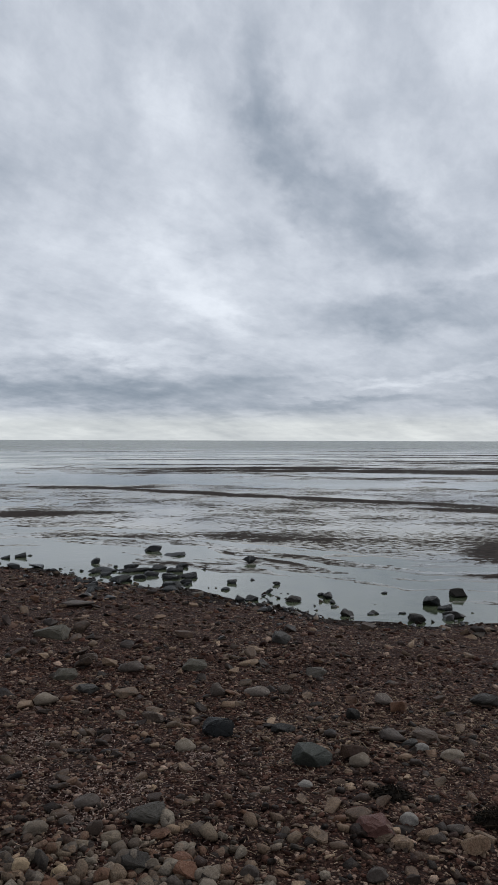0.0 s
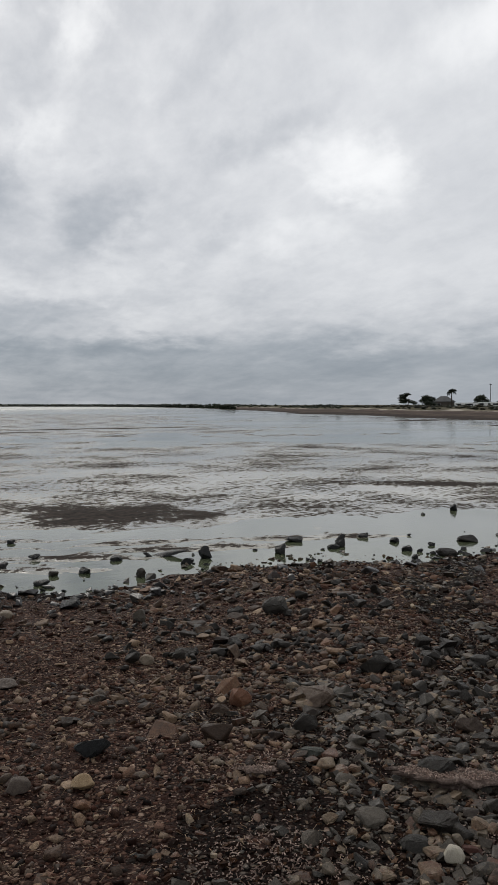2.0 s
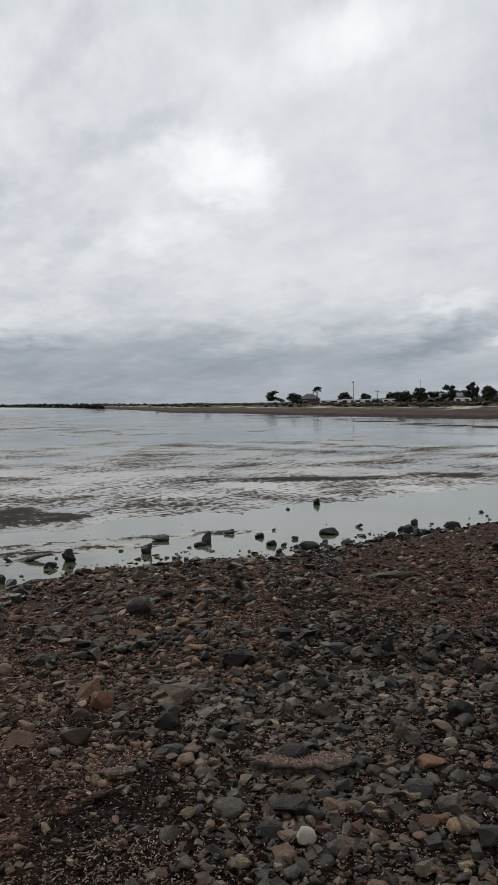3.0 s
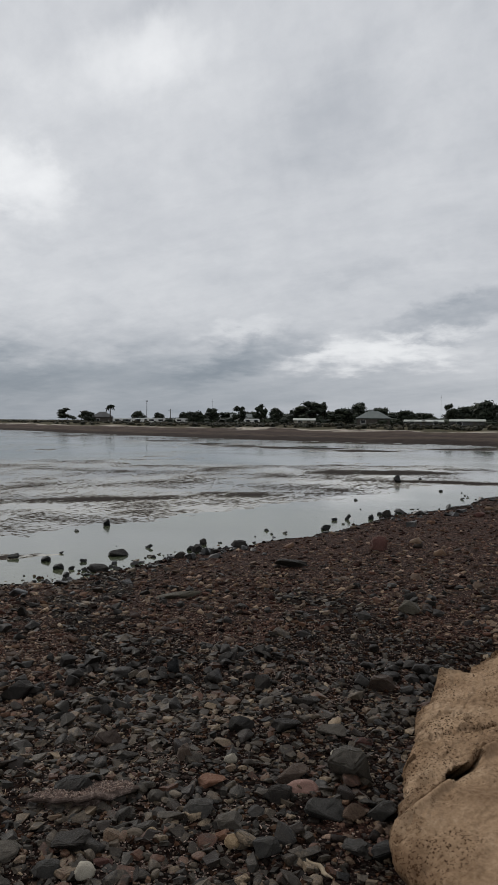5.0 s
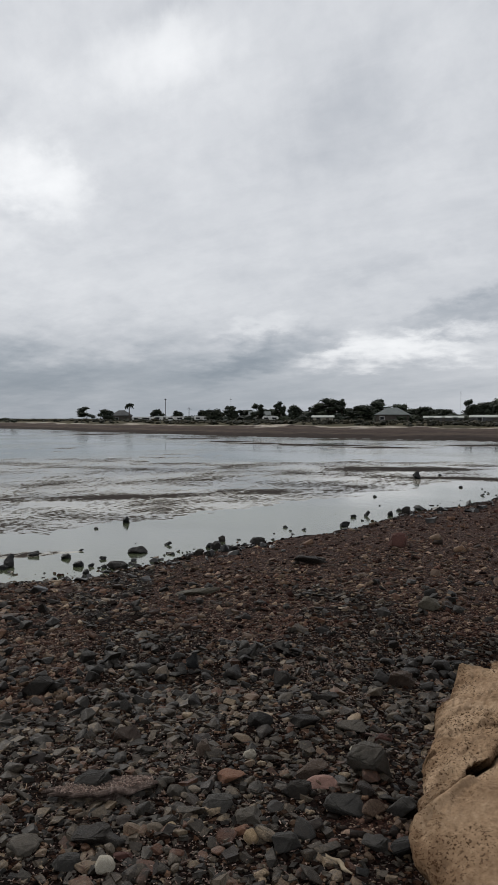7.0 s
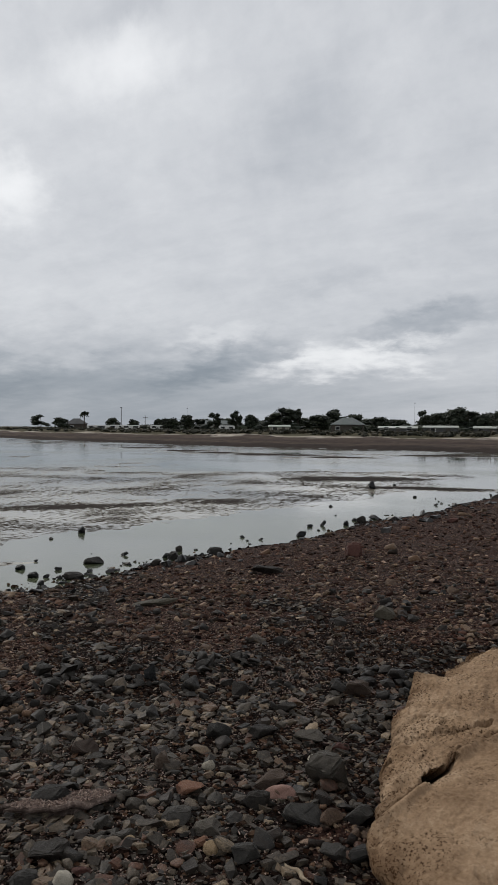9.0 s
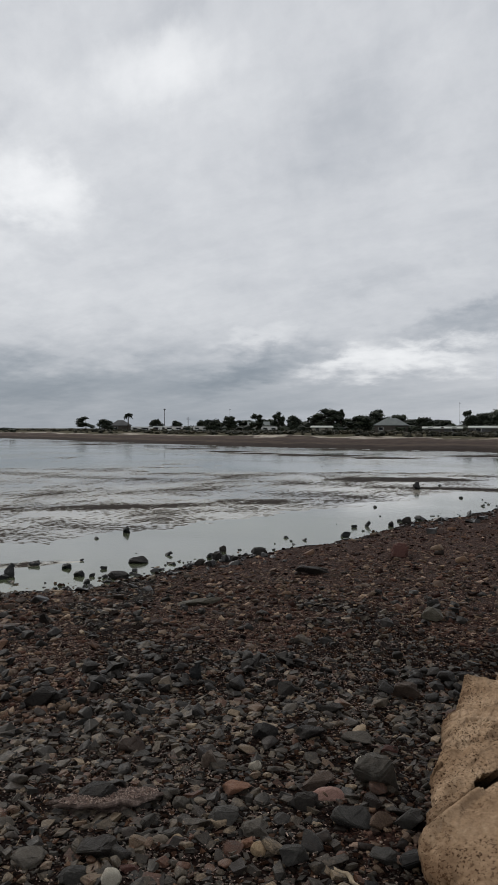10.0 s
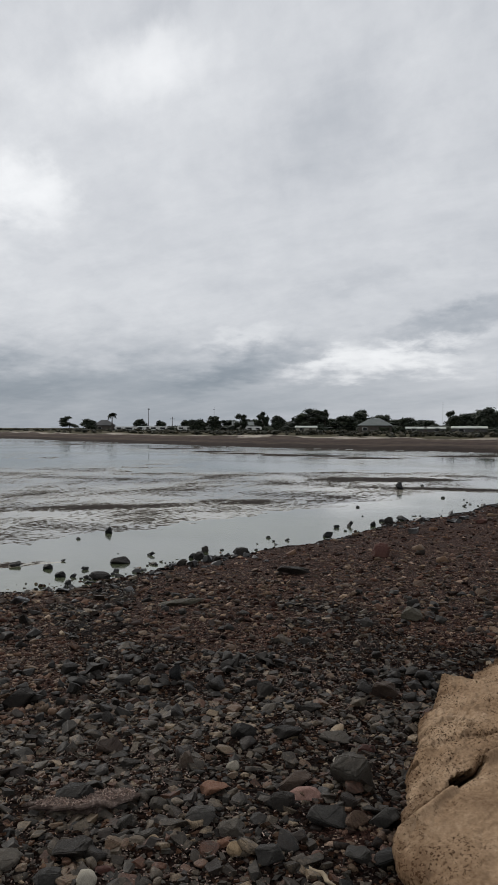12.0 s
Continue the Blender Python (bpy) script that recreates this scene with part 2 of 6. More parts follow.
def grit(mat, colours):
    """Fine gravel in the ground itself: packed grains of two sizes with dark gaps."""
    t = mat.node_tree
    bsdf = t.nodes["Principled BSDF"]
    pos = node(t, "ShaderNodeNewGeometry").outputs["Position"]
    wob = node(t, "ShaderNodeTexNoise")
    t.links.new(pos, wob.inputs["Vector"])
    wob.inputs["Scale"].default_value = 40.0
    pos = vcalc(t, "ADD", pos, vcalc(t, "MULTIPLY", vcalc(t, "SUBTRACT", wob.outputs["Color"], (0.5, 0.5, 0.5)), (0.016, 0.016, 0.016)))
    under, raised = bsdf.inputs["Base Color"].links[0].from_socket, None
    for scale, spread in ((75.0, 0.85), (34.0, 0.55)):
        cells = node(t, "ShaderNodeTexVoronoi")
        t.links.new(pos, cells.inputs["Vector"])
        cells.inputs["Scale"].default_value = scale
        pick = node(t, "ShaderNodeSeparateColor")
        t.links.new(cells.outputs["Color"], pick.inputs[0])
        ramp = node(t, "ShaderNodeValToRGB")
        ramp.color_ramp.elements[0].color, ramp.color_ramp.elements[1].color = (*colours[0], 1), (*colours[-1], 1)
        for i, c in enumerate(colours[1:-1], 1):
            ramp.color_ramp.elements.new(i / (len(colours) - 1)).color = (*c, 1)
        t.links.new(pick.outputs[0], ramp.inputs[0])
        body = node(t, "ShaderNodeMapRange", interpolation_type="SMOOTHSTEP")
        body.inputs["From Min"].default_value, body.inputs["From Max"].default_value = 0.62, 0.40
        t.links.new(cells.outputs["Distance"], body.inputs["Value"])
        there = calc(t, "MULTIPLY", body.outputs[0], calc(t, "LESS_THAN", pick.outputs[1], spread))
        mix = node(t, "ShaderNodeMix", data_type="RGBA")
        t.links.new(there, mix.inputs["Factor"])
        t.links.new(under, mix.inputs["A"])
        t.links.new(ramp.outputs[0], mix.inputs["B"])
        under = mix.outputs["Result"]
        dome = calc(t, "MULTIPLY", there, calc(t, "DIVIDE", calc(t, "SUBTRACT", 0.75, cells.outputs["Distance"]), scale))
        raised = dome if raised is None else calc(t, "MAXIMUM", raised, dome)
    t.links.new(under, bsdf.inputs["Base Color"])
    lumps = node(t, "ShaderNodeBump")
    lumps.inputs["Distance"].default_value = 1.0
    lumps.inputs["Strength"].default_value = 0.9
    t.links.new(raised, lumps.inputs["Height"])
    t.links.new(bsdf.inputs["Normal"].links[0].from_socket, lumps.inputs["Normal"])
    t.links.new(lumps.outputs[0], bsdf.inputs["Normal"])


grit(M_RED, ((0.0053, 0.0028, 0.0020), (0.0528, 0.0250, 0.0180), (0.0112, 0.0062, 0.0047), (0.0999, 0.0546, 0.0389), (0.0239, 0.0167, 0.0134), (0.0720, 0.0332, 0.0230), (0.1399, 0.0884, 0.0649), (0.2587, 0.1853, 0.1394)))
grit(M_BEACH, ((0.0014, 0.0012, 0.0010), (0.0105, 0.0079, 0.0066), (0.0030, 0.0023, 0.0020), (0.0295, 0.0216, 0.0177), (0.0046, 0.0044, 0.0042), (0.0226, 0.0123, 0.0088), (0.0541, 0.0418, 0.0345), (0.1326, 0.1105, 0.0928)))
M_SHORE = bpy.data.materials.new("far_shore")
M_SHORE.use_nodes = True
st = M_SHORE.node_tree
reach = node(st, "ShaderNodeAttribute", attribute_name="reach").outputs["Fac"]


def shore_noise(s, detail, r=0.6):
    n = node(st, "ShaderNodeTexNoise")
    st.links.new(node(st, "ShaderNodeNewGeometry").outputs["Position"], n.inputs["Vector"])
    n.inputs["Scale"].default_value, n.inputs["Detail"].default_value, n.inputs["Roughness"].default_value = s, detail, r
    return n.outputs["Fac"]


reach = calc(st, "ADD", reach, calc(st, "MULTIPLY_ADD", shore_noise(0.11, 6, 0.65), 0.9, -0.45))
belts = node(st, "ShaderNodeValToRGB")
for place, colour in ((0.10, (0.0306, 0.0224, 0.0184)), (0.20, (0.0714, 0.0530, 0.0422)), (0.33, (0.0476, 0.0340, 0.0279)), (0.44, (0.0816, 0.0612, 0.0483)), (0.51, (0.0544, 0.0408, 0.0333)), (0.56, (0.36, 0.32, 0.27)),
                      (0.61, (0.30, 0.265, 0.22)), (0.66, (0.10, 0.085, 0.055)), (0.8, (0.055, 0.052, 0.030)), (0.97, (0.070, 0.062, 0.038))):
    belts.color_ramp.elements.new(place).color = (*colour, 1)
belts.color_ramp.elements.remove(belts.color_ramp.elements[0])
belts.color_ramp.elements.remove(belts.color_ramp.elements[-1])
st.links.new(calc(st, "MULTIPLY", reach, 0.6), belts.inputs[0])
speckle = node(st, "ShaderNodeMix", data_type="RGBA", blend_type="MULTIPLY")
speckle.inputs["Factor"].default_value = 1.0
grey = node(st, "ShaderNodeMapRange")
grey.inputs["From Min"].default_value, grey.inputs["From Max"].default_value = 0.3, 0.7
grey.inputs["To Min"].default_value, grey.inputs["To Max"].default_value = 0.55, 1.45
st.links.new(shore_noise(0.9, 7, 0.7), grey.inputs["Value"])
st.links.new(belts.outputs[0], speckle.inputs["A"])
st.links.new(grey.outputs[0], speckle.inputs["B"])
sb = st.nodes["Principled BSDF"]
st.links.new(speckle.outputs["Result"], sb.inputs["Base Color"])
sb.inputs["Roughness"].default_value, sb.inputs["Specular IOR Level"].default_value = 0.95, 0.05
M_PEBBLE = material("mixed_pebbles", ((0.0079, 0.0067, 0.0052), (0.0304, 0.0252, 0.0187), (0.0132, 0.0108, 0.0083), (0.0607, 0.0492, 0.0364), (0.0211, 0.0144, 0.0104), (0.0158, 0.0138, 0.0114), (0.0950, 0.0732, 0.0510),
                                      (0.0264, 0.0222, 0.0166), (0.0752, 0.0336, 0.0198), (0.1294, 0.0948, 0.0614), (0.0238, 0.0180, 0.0125), (0.0422, 0.0336, 0.0250), (0.2244, 0.1656, 0.1061)), 14, (0.34, 0.66), 0.7, 90, 70, "island", spec=0.20)
M_GRAVEL = material("brown_gravel", ((0.0020, 0.0010, 0.0007), (0.0096, 0.0045, 0.0028), (0.0033, 0.0021, 0.0014), (0.0324, 0.0156, 0.0093), (0.0054, 0.0035, 0.0025), (0.0125, 0.0055, 0.0031), (0.0630, 0.0332, 0.0196), (0.0060, 0.0029, 0.0018), (0.1257, 0.0767, 0.0495)), 14, (0.5, 0.85), 0, 90, 70, "island", spec=0.03)
M_REDGRAVEL = material("red_brown_gravel", ((0.0023, 0.0012, 0.0010), (0.0226, 0.0100, 0.0071), (0.0046, 0.0028, 0.0020), (0.0943, 0.0476, 0.0336), (0.0070, 0.0042, 0.0034), (0.0557, 0.0246, 0.0170), (0.1517, 0.0919, 0.0668), (0.0079, 0.0040, 0.0029), (0.3389, 0.2384, 0.1769)), 14, (0.5, 0.85), 0, 90, 70, "island", spec=0.04)
M_WARMPEBBLE = material("brown_pebbles", ((0.0063, 0.0040, 0.0029), (0.0358, 0.0225, 0.0154), (0.0102, 0.0067, 0.0048), (0.0844, 0.0554, 0.0373), (0.0285, 0.0140, 0.0093), (0.0126, 0.0098, 0.0072), (0.1264, 0.0847, 0.0547), (0.0336, 0.0236, 0.0168), (0.1012, 0.0508, 0.0298),
                                             (0.1686, 0.1138, 0.0728), (0.0759, 0.0490, 0.0331), (0.2635, 0.1835, 0.1183)), 14, (0.45, 0.75), 0.8, 90, 70, "island", spec=0.14)
M_WETSTONE = material("wet_black_stones", ((0.0050, 0.0048, 0.0046), (0.0140, 0.0128, 0.0118), (0.0080, 0.0064, 0.0056), (0.0300, 0.0262, 0.0228), (0.0100, 0.0090, 0.0084)), 14, (0.25, 0.5), 0.7, 90, 70, "island", spec=0.4)
M_TANPEBBLE = material("tan_pebbles", ((0.0390, 0.0281, 0.0203), (0.0898, 0.0664, 0.0468), (0.0234, 0.0187, 0.0156), (0.1288, 0.0976, 0.0664), (0.0936, 0.0468, 0.0281), (0.1716, 0.1404, 0.1054), (0.0586, 0.0468, 0.0374)), 14, (0.45, 0.75), 0.7, 90, 70, "island", spec=0.12)
M_CRUST = material("grit_crust", ((0.030, 0.020, 0.016), (0.085, 0.062, 0.052), (0.30, 0.24, 0.205)), 30, (0.7, 0.95), 1.0, 90, 130, spec=0.05)
STONES = {}


def stone_kind(kind, label, *colours, rough=(0.4, 0.75)):
    STONES[kind] = (material(kind + "_stone", colours, 9, rough, 0.75, 48, 60, "object", spec=0.20), label)


stone_kind("black", "black wet stone lying at the water's edge", (0.0080, 0.0088, 0.0088), (0.0160, 0.0160, 0.0160), (0.0272, 0.0264, 0.0256), rough=(0.3, 0.6))
stone_kind("dark", "dark grey angular stone on the beach", (0.0094, 0.0080, 0.0066), (0.0185, 0.0154, 0.0124), (0.0360, 0.0295, 0.0232))
stone_kind("grey", "weathered grey stone lying on the beach", (0.0372, 0.0325, 0.0257), (0.0614, 0.0526, 0.0418), (0.0985, 0.0840, 0.0667))
stone_kind("umber", "grey-brown rounded stone lying on the beach", (0.052, 0.040, 0.032), (0.088, 0.068, 0.055), (0.135, 0.108, 0.088))
stone_kind("slate", "blue-grey angular stone lying on the beach", (0.0239, 0.0221, 0.0197), (0.0395, 0.0364, 0.0319), (0.0663, 0.0600, 0.0518))
stone_kind("green", "large greenish dark stone on brown beach", (0.0225, 0.0245, 0.0203), (0.0415, 0.0436, 0.0360), (0.0720, 0.0727, 0.0607))
stone_kind("olive", "olive-brown flat stone lying on the beach", (0.0408, 0.0348, 0.0240), (0.0672, 0.0576, 0.0408), (0.1020, 0.0876, 0.0636))
stone_kind("brown", "dull brown stone lying on the beach", (0.0360, 0.0240, 0.0180), (0.0648, 0.0444, 0.0324), (0.1020, 0.0744, 0.0552))
stone_kind("red", "dark red stone lying on the beach", (0.050, 0.020, 0.015), (0.080, 0.034, 0.026), (0.11, 0.052, 0.040))
stone_kind("rust", "rust-orange weathered stone on the beach", (0.10, 0.045, 0.026), (0.15, 0.070, 0.040), (0.20, 0.105, 0.065))
stone_kind("tan", "tan rounded stone lying on the beach", (0.11, 0.085, 0.062), (0.165, 0.130, 0.095), (0.22, 0.18, 0.135))
stone_kind("sand", "sandy yellow stone lying on the beach", (0.22, 0.15, 0.08), (0.32, 0.225, 0.13), (0.40, 0.30, 0.19))
stone_kind("pale", "pale grey stone lying on the beach", (0.16, 0.145, 0.125), (0.22, 0.20, 0.175), (0.29, 0.265, 0.235))
stone_kind("cream", "cream-white smooth stone among dark pebbles", (0.28, 0.25, 0.19), (0.38, 0.34, 0.27), (0.46, 0.42, 0.34))
stone_kind("pink", "flat pinkish stone among dark pebbles", (0.19, 0.105, 0.080), (0.26, 0.150, 0.118), (0.33, 0.20, 0.16))
M_BOULDER = material("sandstone", ((0.150, 0.090, 0.050), (0.300, 0.200, 0.122), (0.460, 0.335, 0.222)), 3.0, (0.8, 0.97), 1.0, 34, 46, spec=0.1)
# dark lichen and weathered pits over the sandstone
bt = M_BOULDER.node_tree
spots = []
for s, lo, hi in ((75.0, 0.53, 0.60), (3.6, 0.43, 0.60)):
    n = node(bt, "ShaderNodeTexNoise")
    bt.links.new(node(bt, "ShaderNodeNewGeometry").outputs["Position"], n.inputs["Vector"])
    n.inputs["Scale"].default_value, n.inputs["Detail"].default_value, n.inputs["Roughness"].default_value = s, 6, 0.65
    m = node(bt, "ShaderNodeMapRange", interpolation_type="SMOOTHSTEP")
    m.inputs["From Min"].default_value, m.inputs["From Max"].default_value = lo, hi
    bt.links.new(n.outputs["Fac"], m.inputs["Value"])
    spots.append(m.outputs[0])
stain = node(bt, "ShaderNodeMix", data_type="RGBA")
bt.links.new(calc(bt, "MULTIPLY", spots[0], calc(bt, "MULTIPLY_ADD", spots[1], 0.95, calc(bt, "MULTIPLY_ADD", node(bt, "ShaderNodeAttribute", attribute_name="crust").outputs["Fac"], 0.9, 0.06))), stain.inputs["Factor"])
bsdf = bt.nodes["Principled BSDF"]
bt.links.new(bsdf.inputs["Base Color"].links[0].from_socket, stain.inputs["A"])
stain.inputs["B"].default_value = (0.050, 0.025, 0.011, 1)
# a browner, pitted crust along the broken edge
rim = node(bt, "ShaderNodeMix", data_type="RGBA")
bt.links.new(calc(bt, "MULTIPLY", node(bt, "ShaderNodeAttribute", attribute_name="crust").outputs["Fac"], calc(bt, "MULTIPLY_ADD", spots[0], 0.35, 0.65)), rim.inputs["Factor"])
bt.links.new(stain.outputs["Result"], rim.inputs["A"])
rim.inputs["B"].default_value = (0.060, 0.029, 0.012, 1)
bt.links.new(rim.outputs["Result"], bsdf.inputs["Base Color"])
M_STRAW = material("dry_straw", ((0.085, 0.050, 0.030), (0.20, 0.135, 0.085), (0.42, 0.32, 0.22)), 20, (0.6, 0.9), 0, 1, 30, "island")
M_GRIT = material("shell_grit", ((0.090, 0.058, 0.046), (0.19, 0.130, 0.105), (0.36, 0.275, 0.225)), 20, (0.5, 0.8), 0, 1, 30, "island")
M_WEED = material("rotting_seaweed", ((0.004, 0.0036, 0.003), (0.010, 0.008, 0.006), (0.026, 0.019, 0.013)), 20, (0.5, 0.8), 0, 1, 30, "island", spec=0.03)
M_BARK = material("bark", ((0.03, 0.025, 0.02), (0.06, 0.05, 0.04), (0.10, 0.085, 0.07)), 2, (0.8, 0.95), 0.5, 20)
M_LEAF = material("dark_leaves", ((0.010, 0.014, 0.009), (0.018, 0.024, 0.014), (0.034, 0.040, 0.022)), 0.6, (0.5, 0.8), 0, 1, 3, "island")
M_SCRUB = material("scrub_leaves", ((0.0130, 0.0143, 0.0091), (0.0274, 0.0274, 0.0169), (0.0553, 0.0469, 0.0293)), 0.6, (0.6, 0.9), 0, 1, 3, "island")
M_ROOF = material("grey_green_roof", ((0.10, 0.115, 0.108), (0.135, 0.15, 0.142), (0.175, 0.19, 0.18)), 0.4, (0.4, 0.6), 0.2, 6, 3)
M_TIN = material("pale_tin_roof", ((0.3120, 0.3276, 0.2964), (0.4056, 0.4212, 0.3822), (0.4836, 0.4914, 0.4524)), 0.4, (0.35, 0.55), 0.2, 6, 3)
M_DARKROOF = material("dark_roof", ((0.05, 0.05, 0.05), (0.08, 0.08, 0.08), (0.11, 0.11, 0.11)), 0.4, (0.5, 0.7), 0.2, 6, 3)
M_WALL = material("rendered_wall", ((0.22, 0.20, 0.17), (0.30, 0.28, 0.24), (0.38, 0.36, 0.31)), 0.5, (0.7, 0.9), 0.2, 8, 4)
M_WHITE = material("white_paint", ((0.55, 0.55, 0.53), (0.68, 0.68, 0.66), (0.78, 0.78, 0.76)), 0.5, (0.4, 0.6), 0.1, 8, 4)
M_GLASS = material("window_glass", ((0.010, 0.012, 0.014), (0.016, 0.018, 0.020), (0.022, 0.024, 0.026)), 0.5, (0.05, 0.12), 0, 8, 4)
M_WOOD = material("grey_timber", ((0.05, 0.045, 0.04), (0.08, 0.07, 0.06), (0.12, 0.105, 0.09)), 1, (0.7, 0.9), 0.3, 12, 8)
M_DRIFT = material("bleached_driftwood", ((0.16, 0.12, 0.08), (0.26, 0.205, 0.14), (0.36, 0.29, 0.205)), 12, (0.7, 0.9), 0.4, 60, 60)
M_VAN = material("weathered_cream_paint", ((0.45, 0.45, 0.43), (0.56, 0.56, 0.54), (0.66, 0.66, 0.64)), 0.5, (0.5, 0.7), 0.1, 8, 4)
M_STEEL = material("galvanised_steel", ((0.10, 0.10, 0.105), (0.15, 0.15, 0.155), (0.20, 0.20, 0.205)), 1, (0.4, 0.6), 0, 8, 4)

M_WATER = bpy.data.materials.new("shallow_water")
M_WATER.use_nodes = True
wt = M_WATER.node_tree
wb = wt.nodes["Principled BSDF"]
wb.inputs["IOR"].default_value = 1.85
where = node(wt, "ShaderNodeNewGeometry").outputs["Position"]


def water_noise(s, detail, stretch=(1, 1, 1)):
    mp = node(wt, "ShaderNodeMapping")
    mp.inputs["Scale"].default_value = stretch
    wt.links.new(where, mp.inputs["Vector"])
    n = node(wt, "ShaderNodeTexNoise")
    wt.links.new(mp.outputs[0], n.inputs["Vector"])
    n.inputs["Scale"].default_value, n.inputs["Detail"].default_value = s, detail
    return n.outputs["Fac"]


silt = node(wt, "ShaderNodeValToRGB")
silt.color_ramp.elements[0].position, silt.color_ramp.elements[0].color = 0.20, (0.040, 0.050, 0.028, 1)
silt.color_ramp.elements[1].position, silt.color_ramp.elements[1].color = 0.65, (0.096, 0.108, 0.064, 1)
fleck = node(wt, "ShaderNodeMapRange")
fleck.inputs["From Min"].default_value, fleck.inputs["From Max"].default_value = 0.50, 0.66
fleck.inputs["To Min"].default_value, fleck.inputs["To Max"].default_value = 0.0, -0.35
wt.links.new(water_noise(3.2, 6), fleck.inputs["Value"])
wt.links.new(calc(wt, "ADD", water_noise(0.18, 5), fleck.outputs[0]), silt.inputs[0])
offing = node(wt, "ShaderNodeMapRange", interpolation_type="SMOOTHSTEP")
apart = node(wt, "ShaderNodeSeparateXYZ")
wt.links.new(where, apart.inputs[0])
wt.links.new(apart.outputs[1], offing.inputs["Value"])
offing.inputs["From Min"].default_value, offing.inputs["From Max"].default_value = 45.0, 220.0
offing = offing.outputs[0]
wt.links.new(silt.outputs[0], wb.inputs["Base Color"])
ruffle = node(wt, "ShaderNodeMapRange")
ruffle.inputs["From Min"].default_value, ruffle.inputs["From Max"].default_value = 0.42, 0.62
ruffle.inputs["To Min"].default_value, ruffle.inputs["To Max"].default_value = 0.03, 0.16
wt.links.new(water_noise(0.09, 5), ruffle.inputs["Value"])
wt.links.new(calc(wt, "MULTIPLY_ADD", offing, 0.22, ruffle.outputs[0]), wb.inputs["Roughness"])
wbump = node(wt, "ShaderNodeBump")
wbump.inputs["Distance"].default_value = 0.05
wt.links.new(calc(wt, "MULTIPLY_ADD", offing, 0.7, 0.035), wbump.inputs["Strength"])
turned_way = node(wt, "ShaderNodeMapping")
turned_way.inputs["Rotation"].default_value = (0, 0, radians(42))
wt.links.new(where, turned_way.inputs["Vector"])
long_way = node(wt, "ShaderNodeMapping")
long_way.inputs["Scale"].default_value = (0.035, 0.45, 1)
wt.links.new(turned_way.outputs[0], long_way.inputs["Vector"])
ripple = node(wt, "ShaderNodeTexNoise")
wt.links.new(long_way.outputs[0], ripple.inputs["Vector"])
ripple.inputs["Scale"].default_value, ripple.inputs["Detail"].default_value = 1.0, 4
wt.links.new(calc(wt, "MULTIPLY_ADD", ripple.outputs["Fac"], 3.0, water_noise(5.0, 4)), wbump.inputs["Height"])
wt.links.new(wbump.outputs[0], wb.inputs["Normal"])

# mud under a skin of water: shining film broken by small lumps and ribs of mud
M_FILM = bpy.data.materials.new("wet_tidal_flat")
M_FILM.use_nodes = True
ft = M_FILM.node_tree
fb = ft.nodes["Principled BSDF"]
fpos = node(ft, "ShaderNodeNewGeometry").outputs["Position"]


def flat_noise(s, detail, r, stretch=(1, 1, 1), turn=0.0):
    mp = node(ft, "ShaderNodeMapping")
    mp.inputs["Scale"].default_value, mp.inputs["Rotation"].default_value = stretch, (0, 0, radians(turn))
    ft.links.new(fpos, mp.inputs["Vector"])
    n = node(ft, "ShaderNodeTexNoise")
    ft.links.new(mp.outputs[0], n.inputs["Vector"])
    n.inputs["Scale"].default_value, n.inputs["Detail"].default_value, n.inputs["Roughness"].default_value = s, detail, r
    return n.outputs["Fac"]


braid = node(ft, "ShaderNodeMapping", vector_type="TEXTURE")
braid.inputs["Rotation"].default_value, braid.inputs["Scale"].default_value = (0, 0, radians(-38)), (3.2, 1, 1)
ft.links.new(fpos, braid.inputs["Vector"])
braids = node(ft, "ShaderNodeTexNoise")
ft.links.new(braid.outputs[0], braids.inputs["Vector"])
braids.inputs["Scale"].default_value, braids.inputs["Detail"].default_value, braids.inputs["Roughness"].default_value, braids.inputs["Distortion"].default_value = 2.4, 5, 0.6, 0.8
lumps = calc(ft, "MULTIPLY_ADD", flat_noise(0.35, 4, 0.6), 0.50, calc(ft, "MULTIPLY_ADD", braids.outputs["Fac"], 0.24, calc(ft, "MULTIPLY", flat_noise(7.0, 8, 0.72), 0.80)))
lump = node(ft, "ShaderNodeMapRange", interpolation_type="SMOOTHSTEP")
lump.inputs["From Min"].default_value, lump.inputs["From Max"].default_value = 0.735, 0.86
ft.links.new(lumps, lump.inputs["Value"])
stand = node(ft, "ShaderNodeSeparateXYZ")
ft.links.new(fpos, stand.inputs[0])
dry = node(ft, "ShaderNodeMapRange", interpolation_type="SMOOTHSTEP")
dry.inputs["From Min"].default_value, dry.inputs["From Max"].default_value = 0.005, 0.017
ft.links.new(calc(ft, "MULTIPLY_ADD", calc(ft, "SUBTRACT", lumps, 0.77), 0.085, stand.outputs[2]), dry.inputs["Value"])
lump = calc(ft, "MAXIMUM", lump.outputs[0], dry.outputs[0])
tint = node(ft, "ShaderNodeValToRGB")
tint.color_ramp.elements[0].position, tint.color_ramp.elements[0].color = 0.34, (0.085, 0.088, 0.080, 1)
tint.color_ramp.elements[1].position, tint.color_ramp.elements[1].color = 0.56, (0.31, 0.29, 0.228, 1)
ft.links.new(flat_noise(0.16, 6, 0.6), tint.inputs[0])
fmix = node(ft, "ShaderNodeMix", data_type="RGBA")
ft.links.new(lump, fmix.inputs["Factor"])
ft.links.new(tint.outputs[0], fmix.inputs["A"])
mudtone = node(ft, "ShaderNodeValToRGB")
